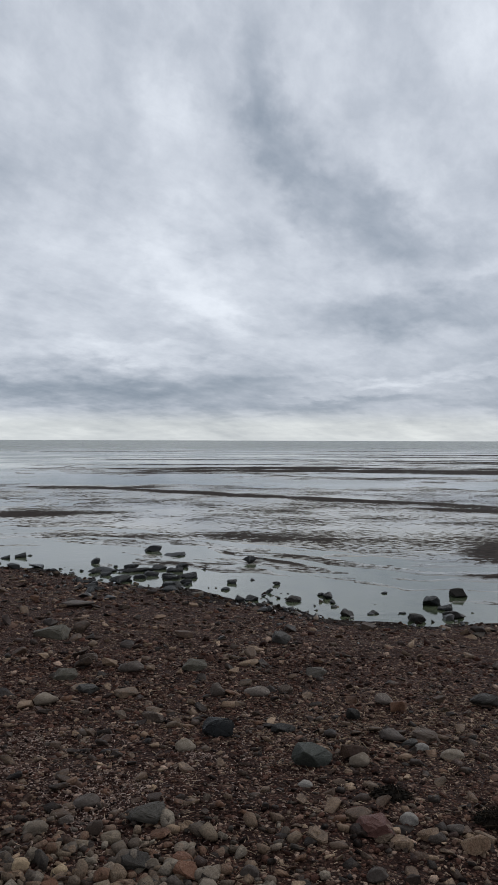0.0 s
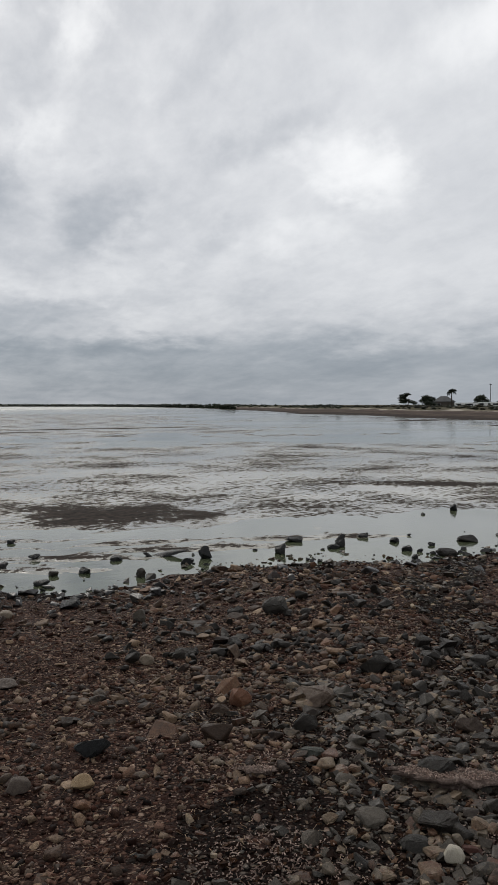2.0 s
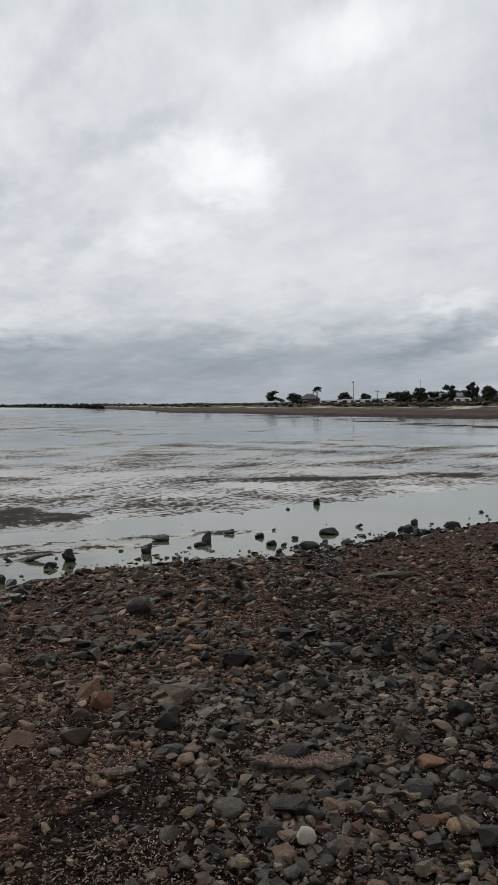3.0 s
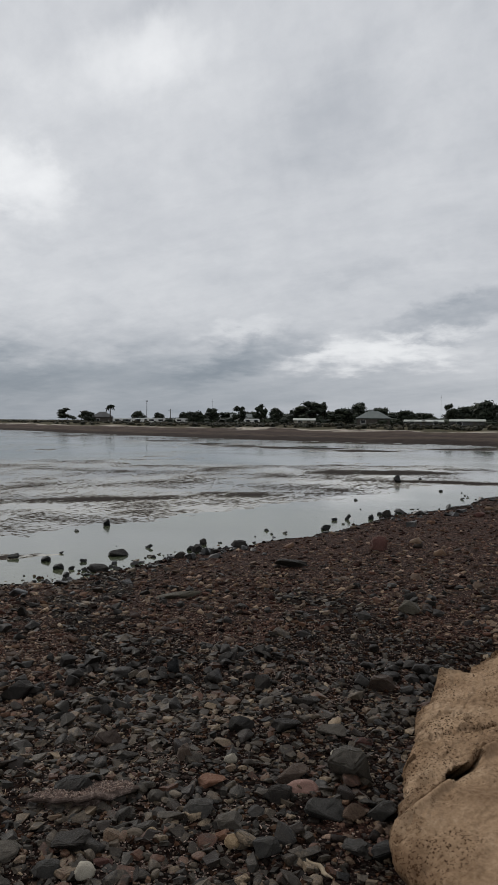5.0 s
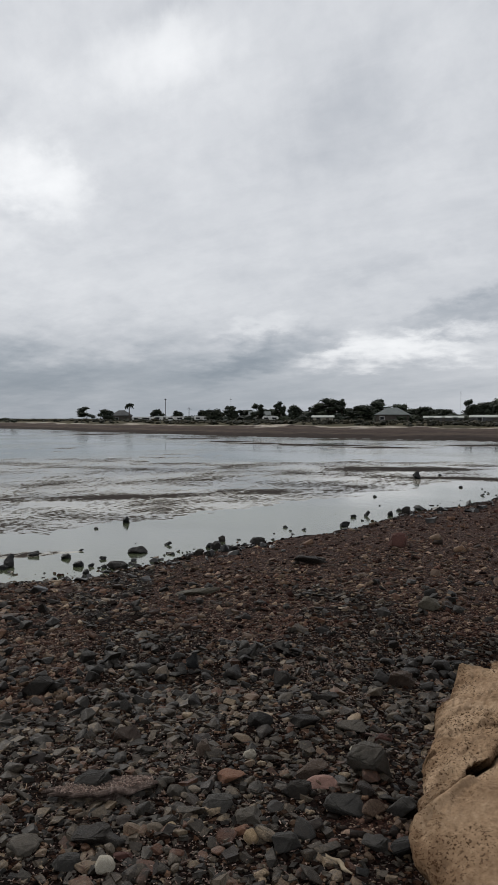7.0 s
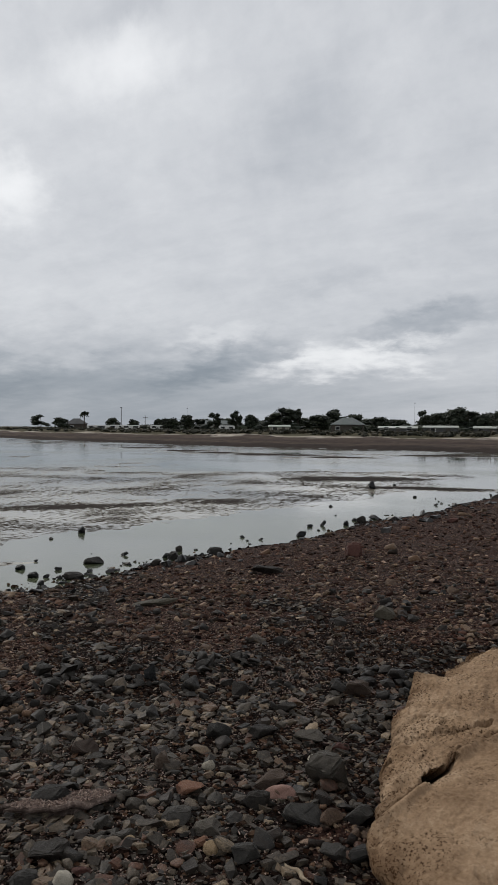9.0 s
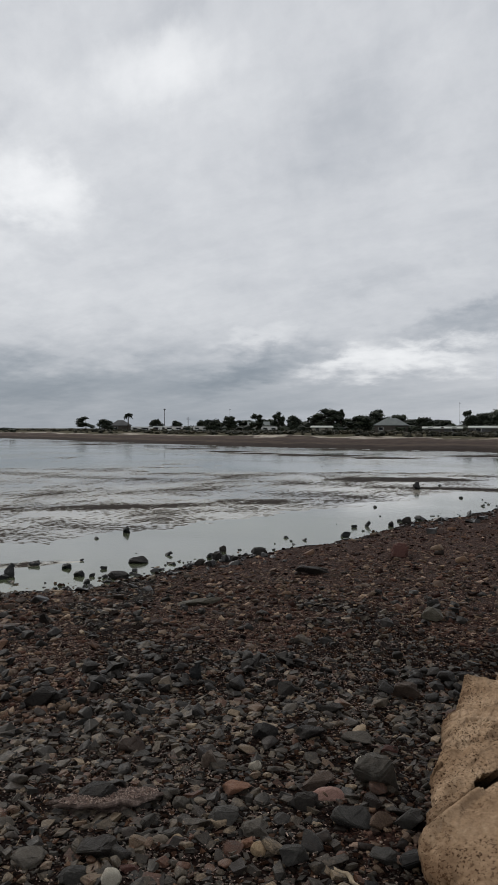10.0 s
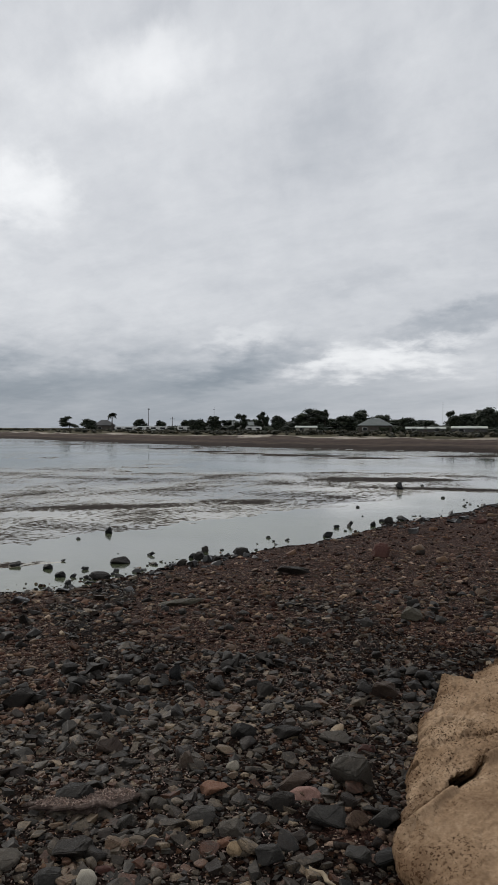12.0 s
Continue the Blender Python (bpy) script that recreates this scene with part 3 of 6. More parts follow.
mudtone.color_ramp.elements[0].position, mudtone.color_ramp.elements[0].color = 0.35, (0.010, 0.0085, 0.0075, 1)
mudtone.color_ramp.elements[1].position, mudtone.color_ramp.elements[1].color = 0.68, (0.050, 0.038, 0.031, 1)
ft.links.new(flat_noise(7.0, 6, 0.7), mudtone.inputs[0])
ft.links.new(mudtone.outputs[0], fmix.inputs["B"])
ft.links.new(fmix.outputs["Result"], fb.inputs["Base Color"])
ft.links.new(calc(ft, "MULTIPLY_ADD", lump, 0.8, 0.07), fb.inputs["Roughness"])
ft.links.new(calc(ft, "MULTIPLY_ADD", lump, -0.40, 0.44), fb.inputs["Specular IOR Level"])
fb.inputs["IOR"].default_value = 1.48
fbump = node(ft, "ShaderNodeBump")
fbump.inputs["Strength"].default_value, fbump.inputs["Distance"].default_value = 0.25, 0.006
ft.links.new(flat_noise(4.5, 6, 0.65, (1, 0.4, 1), 40), fbump.inputs["Height"])
ft.links.new(fbump.outputs[0], fb.inputs["Normal"])


# ---- the lie of the land ----
TABLE = np.random.RandomState(7).rand(4096)


def lattice(xi, yi, seed):
    k = (xi.astype(np.int64) * 73856093) ^ (yi.astype(np.int64) * 19349663) ^ (seed * 83492791)
    return TABLE[(k ^ (k >> 11)) & 4095]


def soft_noise(x, y, seed=0):
    xi, yi = np.floor(x), np.floor(y)
    u, v = x - xi, y - yi
    u, v = u * u * (3 - 2 * u), v * v * (3 - 2 * v)
    a, b = lattice(xi, yi, seed), lattice(xi + 1, yi, seed)
    c, d = lattice(xi, yi + 1, seed), lattice(xi + 1, yi + 1, seed)
    return (a + (b - a) * u) * (1 - v) + (c + (d - c) * u) * v


def billow(x, y, seed=0, octaves=5, keep=0.55):
    """Sum of noises, about -1 to 1."""
    total, weight, size = 0.0, 1.0, 0.0
    for i in range(octaves):
        total = total + weight * (soft_noise(x + 17.3 * i, y - 9.1 * i, seed + i) * 2 - 1)
        size += weight
        weight *= keep
        x, y = 1.62 * x + 1.21 * y, -1.21 * x + 1.62 * y
    return total / size * 1.8


SHORE = np.array([(-30.0, 22.0), (-12.0, 16.0), (0.11, 13.1), (0.85, 12.3), (1.45, 11.2), (2.4, 10.45), (2.8, 9.58), (3.44, 8.87), (3.68, 8.1), (4.15, 7.66), (5.25, 7.36), (5.69, 7.07), (5.79, 6.39), (6.18, 5.74), (7.14, 5.12), (7.41, 4.53), (7.5, 3.45), (8.1, 2.78), (8.41, 2.73), (9.19, 1.91), (9.82, 0.71), (9.94, -0.16), (10.53, -0.93), (11.16, -1.57), (11.79, -2.55), (12.52, -3.68), (13.38, -5.01), (15.28, -6.99), (16.15, -8.8), (18.29, -11.19), (20.07, -13.26), (25.0, -19.0), (34.0, -30.0), (48.0, -52.0)], float)


def inland(x, y):
    """Metres from the waterline of the near beach, positive on land."""
    best, side = np.full(x.shape, 1e9), np.ones(x.shape)
    for a, b in zip(SHORE[:-1], SHORE[1:]):
        ab = b - a
        k = np.clip(((x - a[0]) * ab[0] + (y - a[1]) * ab[1]) / (ab @ ab), 0, 1)
        d = np.hypot(x - a[0] - k * ab[0], y - a[1] - k * ab[1])
        s = np.sign(ab[1] * (x - a[0]) - ab[0] * (y - a[1]))
        near = d < best
        best, side = np.where(near, d, best), np.where(near, s, side)
    return best * side + 0.13 * billow(x * 1.1, y * 1.1, 91, 3)


COAST_AZ = (-180, 37.5, 39, 42, 50, 62, 67, 73, 78, 83, 87, 91, 98, 105, 114, 123, 140, 180)
COAST_R = (9000, 9000, 3700, 3000, 2200, 1500, 1200, 650, 330, 165, 148, 118, 95, 81, 74, 68, 60, 50)
MUD, SHOALS = [], []


def bank(az, r, wide, deep, gain, tilt=0.0):
    """A low bank of mud on the flat: bearing and distance of its middle, half width across and half depth along the bearing."""
    MUD.append((radians(az), r, wide, deep, gain, tilt))


def shoal(az, r, wide, deep, gain):
    """A broad shoal that barely stands above the water."""
    SHOALS.append((radians(az), r, wide, deep, gain))


bank(37.4, 14.5, 1.15, 1.3, 0.046, 0.5)
bank(41.5, 16.6, 1.3, 0.7, 0.020, 0.3)
bank(68.3, 14.1, 1.9, 1.5, 0.058, -0.25)
bank(76, 16.8, 2.2, 0.7, 0.016)
bank(22.5, 13.4, 1, 0.2, 0.03, 0.1)
bank(12.5, 12.6, 0.8, 0.2, 0.03, -0.2)
bank(19, 11.9, 0.8, 0.2, 0.03, 0.1)
bank(64, 9.6, 0.7, 0.2, 0.03, -0.3)
bank(87, 11.7, 0.7, 0.2, 0.03, 0.1)
bank(66.5, 10.2, 0.9, 0.2, 0.03, -0.2)
bank(81, 11.4, 0.6, 0.2, 0.03, 0)
bank(78, 10.8, 0.7, 0.2, 0.03, -0.1)
bank(70.5, 11.2, 1, 0.2, 0.03, 0.1)
bank(72.5, 10.6, 0.8, 0.2, 0.03, -0.1)
bank(48.5, 9.45, 1.25, 0.30, 0.080, -0.5)
bank(45.3, 11.1, 1.1, 0.22, 0.060, 0.1)
bank(43.0, 12.0, 1.2, 0.2, 0.050, 0.15)
bank(37.5, 11.9, 1.0, 0.2, 0.045, 0.05)
bank(31.0, 12.6, 0.9, 0.14, 0.035)
bank(56.5, 11.6, 1.2, 0.12, 0.035, 0.1)
bank(53.5, 13.2, 1.9, 0.2, 0.030, 0.15)
bank(20, 27.3, 8.5, 0.9, 0.055, -0.62)
bank(38, 22.6, 4.0, 0.7, 0.045, -0.1)
bank(7, 33, 5.0, 1.4, 0.022)
bank(3, 21.4, 2.4, 0.9, 0.045)
bank(18.5, 15.8, 1.7, 0.8, 0.036, -0.2)
bank(19.3, 13.0, 1.0, 0.22, 0.036, -1.1)
shoal(16, 20.5, 5.0, 4.0, 0.012)
shoal(24, 19.0, 4.0, 4.0, 0.012)
shoal(44, 17.5, 4.0, 3.0, 0.012)
shoal(57, 16.5, 4.0, 2.6, 0.014)
shoal(50, 20, 8.0, 6.0, 0.014)
shoal(62, 23, 8.0, 6.0, 0.015)
shoal(69, 18.5, 5.0, 3.0, 0.014)
bank(31, 41, 13.0, 1.7, 0.026)
bank(20, 51, 13.0, 1.8, 0.045)
bank(38, 52, 11.0, 1.8, 0.055)
bank(47.5, 22.6, 4.4, 0.8, 0.050, 0.08)
bank(50.5, 52.5, 7.0, 1.5, 0.060, 0.05)
bank(58, 57, 7.0, 1.3, 0.060, 0.2)
bank(68, 66, 9.0, 1.5, 0.050, 0.3)
shoal(57, 140, 38, 60, 0.06)
shoal(86, 24.0, 7.5, 5.5, 0.017)
shoal(97, 25.5, 7.0, 4.5, 0.018)
shoal(82, 19.0, 4.0, 2.5, 0.015)
shoal(106, 31.0, 5.5, 3.5, 0.016)
shoal(80, 33.0, 9.0, 6.0, 0.014)
bank(94, 19.8, 4.5, 0.8, 0.026, 0.1)
bank(103, 21.4, 3.0, 0.6, 0.022)
bank(113.4, 31.0, 3.4, 2.2, 0.034)
bank(120.5, 26.4, 3.0, 0.7, 0.050)
bank(119, 33.5, 1.6, 0.6, 0.030)
# the next six: dark bars standing in for reflections of the far trees
bank(98.2, 75, 2.6, 2.0, 0.12)
bank(101.2, 66, 1.7, 1.5, 0.12)
bank(103.7, 61, 1.6, 1.4, 0.12)
bank(106.2, 58.5, 1.5, 1.3, 0.12)
bank(109.2, 57, 2.2, 1.3, 0.12)
bank(112.5, 53, 2.2, 1.4, 0.12)
bank(120.2, 59, 4.0, 1.3, 0.12)
bank(91.3, 96, 3.0, 2.4, 0.12)


# thin bars of mud far out, laid bare by the ebb
bar_rnd = random.Random(12)
for _ in range(34):
    far_out = 46 * math.exp(bar_rnd.uniform(0, 1.5))
    bank(bar_rnd.uniform(3, 45), far_out, far_out * bar_rnd.uniform(0.06, 0.2), far_out * bar_rnd.uniform(0.012, 0.022), bar_rnd.uniform(0.05, 0.08), bar_rnd.uniform(-0.04, 0.06))


def height(x, y):
    x, y = np.asarray(x, float), np.asarray(y, float)
    d, r, az = inland(x, y), np.hypot(x, y), np.degrees(np.arctan2(x, y))
    beach = np.where(d > 0, 0.55 * (1 - np.exp(-np.maximum(d, 0) / 9.5)), 0.0)
    beach = beach + (0.016 * billow(x * 1.6, y * 1.6, 3, 4) + np.where(r < 8, 0.011, 0.0) * billow(x * 6, y * 6, 4, 2)) * np.clip(d / 2 + 0.4, 0, 1)
    coast = np.interp(az, COAST_AZ, COAST_R)
    k = np.clip((r - coast) / (0.33 * coast), 0, 12)
    far = 0.95 * np.minimum(k, 1) ** 0.8 + 0.2 * np.clip((k - 1) / 1.2, 0, 1) - 0.6 * np.clip((k - 2.6) / 2, 0, 1)
    far = far + np.where(k > 0.9, 0.22 * billow(x / 9, y / 9, 31, 4), 0) + np.where(k > 0, 0.05 * billow(x / 5, y / 5, 37, 3), 0)
    # tidal flat: pools and ribs of mud round the water level
    away = np.clip(-d, 0, None)
    speck = 0.5 + 0.6 * np.clip(billow(x / 6, y / 6, 11, 3), -1, 1)
    near = np.clip((away - 1.5) / 3.5, 0, 1)
    open_sea = np.clip((r - 62) / 50, 0, 1)
    zone = np.clip(1 - ((r - 23) / 14) ** 2, 0, 1)
    flat = -0.0080 + 0.0060 * near * speck + 0.0075 * near * zone + 0.0045 * near * billow(x / 4, y / 4, 14, 4, 0.6)
    flat = flat + (0.002 + 0.001 * near) * billow(x * 2.2, y * 2.2, 13, 5, 0.7)
    along, fade = x * 0.6 - y * 0.8, np.exp(-(((away - 3.2) / 2.4) ** 2)) * np.clip((76 - az) / 16, 0, 1)
    flat = flat + 0.026 * fade * billow(along * 0.45, away * 3.2, 17, 4, 0.6)
    flat = flat - 0.012 * open_sea
    for a, rr, wide, deep, gain in SHOALS:
        u, v = x * math.cos(a) - y * math.sin(a), x * math.sin(a) + y * math.cos(a) - rr
        flat = flat + 0.8 * gain * np.exp(-((u / wide) ** 2) - (v / deep) ** 2)
    flat = np.where(flat > 0.0012, 0.0012 + 0.12 * (flat - 0.0012), flat)
    torn = billow(x * 0.9, y * 0.9, 27, 5, 0.7)
    for a, rr, wide, deep, gain, tilt in MUD:
        u, v = x * math.cos(a) - y * math.sin(a), x * math.sin(a) + y * math.cos(a) - rr
        v = v - tilt * u
        q = (u / wide) ** 2 + (v / deep) ** 2
        q = q * (1 + 0.6 * billow(u / wide * 2.2, v / deep * 1.6, 21, 4))
        flat = flat + 0.6 * gain * np.exp(-1.1 * np.maximum(q, 0)) * np.clip(1 + 0.5 * torn, 0.1, 2)
    out = np.where(d > 0, np.maximum(beach, flat * np.clip(1 - d, 0, 1)), flat - 0.006 + beach)
    blend = np.clip(0.5 + d / 1.2, 0, 1)
    out = beach * blend + flat * (1 - blend)
    return np.where(k > 0, np.maximum(out, far), out)


def lay(x, y):
    return float(height(np.array([x]), np.array([y]))[0])


def mesh_of(name, verts, faces, mats, smooth=True, index=None):
    """A mesh from arrays: faces all of one size."""
    me = bpy.data.meshes.new(name)
    n, k = faces.shape
    me.vertices.add(len(verts))
    me.vertices.foreach_set("co", np.asarray(verts, np.float32).ravel())
    me.loops.add(n * k)
    me.loops.foreach_set("vertex_index", faces.astype(np.int32).ravel())
    me.polygons.add(n)
    me.polygons.foreach_set("loop_start", np.arange(0, n * k, k, dtype=np.int32))
    me.polygons.foreach_set("use_smooth", np.full(n, smooth))
    for m in mats:
        me.materials.append(m)
    if index is not None:
        me.polygons.foreach_set("material_index", index.astype(np.int32))
    me.update(calc_edges=True)
    me.validate()
    return me


def is_red(x, y):
    """Where the reddish grit lies: the western beach and the far end."""
    r, az = np.hypot(x, y), np.degrees(np.arctan2(x, y))
    drift = billow(x * 0.8, y * 0.8, 61, 4)
    wet = inland(x, y) < 0.3 + 0.3 * drift
    return ~wet & ((az + 12 * drift < 76 + 16 * np.clip((r - 4.2) / 3.5, 0, 1)) | ((r + 2.5 * drift > 6.8) & (az > 96)) | (drift > 0.62))


def make_ground():
    az = np.concatenate([np.arange(-180, -6, 3.0), np.arange(-6, 134, 0.215), np.arange(134, 179, 3.0), [180.0]])
    r = np.concatenate([np.linspace(0.001, 1.6, 5), np.linspace(1.7, 6.9, 110), 1 / np.linspace(1 / 7.0, 1 / 62.0, 320), np.geomspace(63.0, 230, 110), np.geomspace(240, 4400, 30)])
    a, q = np.meshgrid(np.radians(az), r, indexing="ij")
    x, y = q * np.sin(a), q * np.cos(a)
    z = height(x, y)
    na, nr = x.shape
    i = (np.arange(na - 1)[:, None] * nr + np.arange(nr - 1)[None]).ravel()
    faces = np.stack([i, i + 1, i + nr + 1, i + nr], 1)
    cx, cy = (c[:-1, :-1].ravel() for c in (x, y))
    d, cr, ca = inland(cx, cy), np.hypot(cx, cy), np.degrees(np.arctan2(cx, cy))
    coast = np.interp(ca, COAST_AZ, COAST_R)
    k = (cr - coast) / (0.33 * coast)
    warm = is_red(cx, cy)
    kind = np.where(d > -0.2, np.where(warm, 3, 0), np.where(k > -0.02, 2, 1))
    me = mesh_of("ground", np.stack([x.ravel(), y.ravel(), z.ravel()], 1), faces, (M_BEACH, M_FILM, M_SHORE, M_RED), True, kind)
    shore = np.interp(np.degrees(np.arctan2(x, y)), COAST_AZ, COAST_R)
    me.attributes.new("reach", "FLOAT", "POINT").data.foreach_set("value", ((np.hypot(x, y) - shore) / (0.33 * shore)).astype(np.float32).ravel())
    tagged(new("ground", me), "brown stony beach running down to mud flat", "ground", kind="structure")
    w = np.array([(-4500, -4500, 0), (4500, -4500, 0), (4500, 4500, 0), (-4500, 4500, 0)], float)
    tagged(new("water", mesh_of("water", w, np.array([[0, 1, 2, 3]]), (M_WATER,), False)), "calm shallow water lying over tidal mud flat", "water", kind="structure")


make_ground()


# ---- helpers for things ----
def part(name, bm, mat, parent=None, label=""):
    me = bpy.data.meshes.new(name)
    bm.to_mesh(me)
    bm.free()
    if mat:
        me.materials.append(mat)
    ob = new(name, me)
    ob.parent = parent
    if label:
        ob["label"] = label
    return ob


def box(bm, x, y, z, a, b, c, turn=0.0):
    """A box on its base at z."""
    m = Matrix.Translation((x, y, z + c / 2)) @ Matrix.Rotation(turn, 4, "Z") @ Matrix.Diagonal((a, b, c, 1))
    return bmesh.ops.create_cube(bm, size=1, matrix=m)["verts"]


def tube(bm, points, radii, sides=7):
    rings = []
    for i, p in enumerate(points):
        p = Vector(p)
        ahead = (Vector(points[min(i + 1, len(points) - 1)]) - Vector(points[max(i - 1, 0)])).normalized()
        side = ahead.orthogonal().normalized()
        over = ahead.cross(side)
        rings.append([bm.verts.new(p + radii[i] * (math.cos(2 * math.pi * k / sides) * side + math.sin(2 * math.pi * k / sides) * over)) for k in range(sides)])
    for a, b in zip(rings, rings[1:]):
        for k in range(sides):
            bm.faces.new((a[k], a[(k + 1) % sides], b[(k + 1) % sides], b[k]))
    bm.faces.new(rings[0][::-1])
    bm.faces.new(rings[-1])


def bearing(az, r):
    return r * math.sin(radians(az)), r * math.cos(radians(az))


# ---- stones ----
def rock_shape(seed, fine, planes, cut, rough):
    """A unit rock: a ball cut by random planes, then roughened."""
    rnd = random.Random(seed)
    bm = bmesh.new()
    bmesh.ops.create_icosphere(bm, subdivisions=fine, radius=0.5)
    cuts = []
    for _ in range(planes):
        v = Vector((rnd.gauss(0, 1), rnd.gauss(0, 1), rnd.gauss(0, 1))).normalized()
        cuts.append((v, 0.5 * rnd.uniform(*cut)))
    for v in bm.verts:
        v.co *= 1.12
        for n, far in cuts:
            over = v.co.dot(n) - far
            if over > 0:
                v.co -= n * over
        v.co += Vector(v.co).normalized() * (rough * noise.noise(v.co * 6 + Vector((seed, 0, 0))) + 0.5 * rough * noise.noise(v.co * 15 + Vector((0, seed, 0))))
    if sum(math.hypot(v.co.x, v.co.y) * (1 if v.co.z > 0 else -1) for v in bm.verts if abs(v.co.z) > 0.12) > 0:
        for v in bm.verts:
            v.co.y, v.co.z = -v.co.y, -v.co.z
    for v in bm.verts:
        v.co.x *= 1 - 0.10 * v.co.z / 0.5
        v.co.y *= 1 - 0.10 * v.co.z / 0.5
    lo = [min(v.co[i] for v in bm.verts) for i in range(3)]
    hi = [max(v.co[i] for v in bm.verts) for i in range(3)]
    for v in bm.verts:
        for i in range(3):
            v.co[i] = (v.co[i] - lo[i]) / (hi[i] - lo[i]) - 0.5
    return bm


def broken_shape(seed, corners, worn, segments, square=4.0, taper=0.0):
    """A unit piece of broken stone: the hull of a few random corners, its edges worn."""
    rnd = random.Random(seed)
    bm = bmesh.new()
    for _ in range(corners):
        p = [rnd.uniform(-1, 1) for _ in range(3)]
        far = sum(abs(c) ** square for c in p) ** (1 / square)
        bm.verts.new([c / far * rnd.uniform(0.82, 1.0) for c in p])
    out = bmesh.ops.convex_hull(bm, input=bm.verts[:])
    bmesh.ops.delete(bm, geom=list({g for g in out["geom_interior"] + out["geom_unused"] if isinstance(g, bmesh.types.BMVert)}), context="VERTS")
    bmesh.ops.dissolve_limit(bm, angle_limit=radians(14), verts=bm.verts[:], edges=bm.edges[:])
    bmesh.ops.bevel(bm, geom=bm.edges[:], offset=worn, segments=segments, affect="EDGES", clamp_overlap=True)
    bmesh.ops.triangulate(bm, faces=bm.faces[:])
    for v in bm.verts:
        v.co.x, v.co.y = v.co.x * (1 - taper * v.co.z), v.co.y * (1 - taper * v.co.z)
    for i in range(3):
        lo, hi = min(v.co[i] for v in bm.verts), max(v.co[i] for v in bm.verts)
        for v in bm.verts:
            v.co[i] = (v.co[i] - lo) / (hi - lo) - 0.5
    return bm


ROCKS = []
for s in range(32):
    me = bpy.data.meshes.new("stone")
    if s < 16 or s > 21:
        bm = broken_shape(130 + s, 17, 0.07, 2, 2.8, 0.10) if s < 16 else broken_shape(130 + s, 13, 0.07, 2, 2.0, 0.32)
        bmesh.ops.subdivide_edges(bm, edges=bm.edges[:], cuts=2, use_grid_fill=True)
        bmesh.ops.triangulate(bm, faces=bm.faces[:])
        for v in bm.verts:
            v.co += v.co.normalized() * (0.07 * noise.noise(v.co * 4 + Vector((s, 0, 0))) + 0.036 * noise.noise(v.co * 11 + Vector((0, s, 0))) + 0.018 * noise.noise(v.co * 26))
    else:
        bm = rock_shape(100 + s, 3, 7, (0.66, 0.98), 0.05)
    bm.to_mesh(me)
    bm.free()
    me.polygons.foreach_set("use_smooth", [True] * len(me.polygons))
    me.set_sharp_from_angle(angle=radians(60 if 15 < s < 22 else 34))
    me.materials.append(None)
    ROCKS.append(me)
stone_rnd = random.Random(5)


def stone(x, y, wide, deep, high, kind, turn, group="stones on the beach"):
    if inland(np.array([x]), np.array([y]))[0] > 0.4 and math.atan2(x, y) < radians(68) and kind in ("slate", "dark", "grey") and stone_rnd.random() < 0.6:
        kind = "umber"
    round_one = kind in ("tan", "cream", "pink", "sand", "pale", "umber")
    me = ROCKS[stone_rnd.randrange(16, 22) if round_one else stone_rnd.randrange(22, 32) if kind == "black" else stone_rnd.randrange(16)]
    ob = new("stone", me)
    mat, label = STONES[kind]
    ob.material_slots[0].link = "OBJECT"
    ob.material_slots[0].material = mat
    cap = 0.62 * wide if high < 0.8 * wide else 1.1 * wide
    high = max(high, 0.34 * wide) * 1.15 if wide < 0.4 else max(0.45 * high, 0.13 * wide)
    if inland(np.array([x]), np.array([y]))[0] < 0.2:
        high = min(high, cap)
    ob.matrix_basis = Matrix.LocRotScale((x, y, lay(x, y) + 0.36 * high), Euler((radians(stone_rnd.uniform(-8, 8)), radians(stone_rnd.uniform(-8, 8)), radians(turn + stone_rnd.uniform(-12, 12)))), (wide, deep, high))
    size = "small " if wide < 0.13 else "large " if wide > 0.35 and "large" not in label else ""
    return tagged(ob, size + label, "stone", group, "")


stone(3.95, 11.96, 0.22, 0.16, 0.15, "black", -19)
stone(2.75, 13.82, 0.31, 0.24, 0.12, "black", -12)
stone(2.97, 13.16, 0.43, 0.32, 0.09, "black", -13)
stone(0.21, 13.69, 0.16, 0.13, 0.04, "black", -1)
stone(0.45, 13.76, 0.20, 0.16, 0.08, "black", -2)
stone(0.62, 13.86, 0.09, 0.06, 0.04, "black", -3)
stone(2.54, 11.00, 0.12, 0.08, 0.09, "black", -14)
stone(2.74, 10.94, 0.12, 0.10, 0.07, "black", -15)
stone(2.51, 10.46, 0.10, 0.07, 0.07, "black", -14)
stone(3.14, 10.40, 0.14, 0.10, 0.08, "black", -18)
stone(2.92, 9.97, 0.12, 0.11, 0.03, "black", -17)
stone(3.40, 9.61, 0.11, 0.09, 0.07, "black", -20)
stone(3.69, 10.09, 0.11, 0.09, 0.06, "black", -21)
stone(3.03, 9.24, 0.17, 0.13, 0.07, "black", -19)
stone(3.52, 9.04, 0.19, 0.15, 0.07, "dark", -22)
stone(3.97, 9.23, 0.10, 0.07, 0.05, "black", -24)
stone(4.81, 9.10, 0.09, 0.07, 0.03, "black", -29)
stone(5.02, 8.30, 0.23, 0.20, 0.12, "black", -32)
stone(5.02, 8.02, 0.18, 0.14, 0.07, "black", -33)
stone(4.90, 7.66, 0.24, 0.20, 0.08, "dark", -34)
stone(5.64, 8.65, 0.23, 0.19, 0.13, "dark", -34)
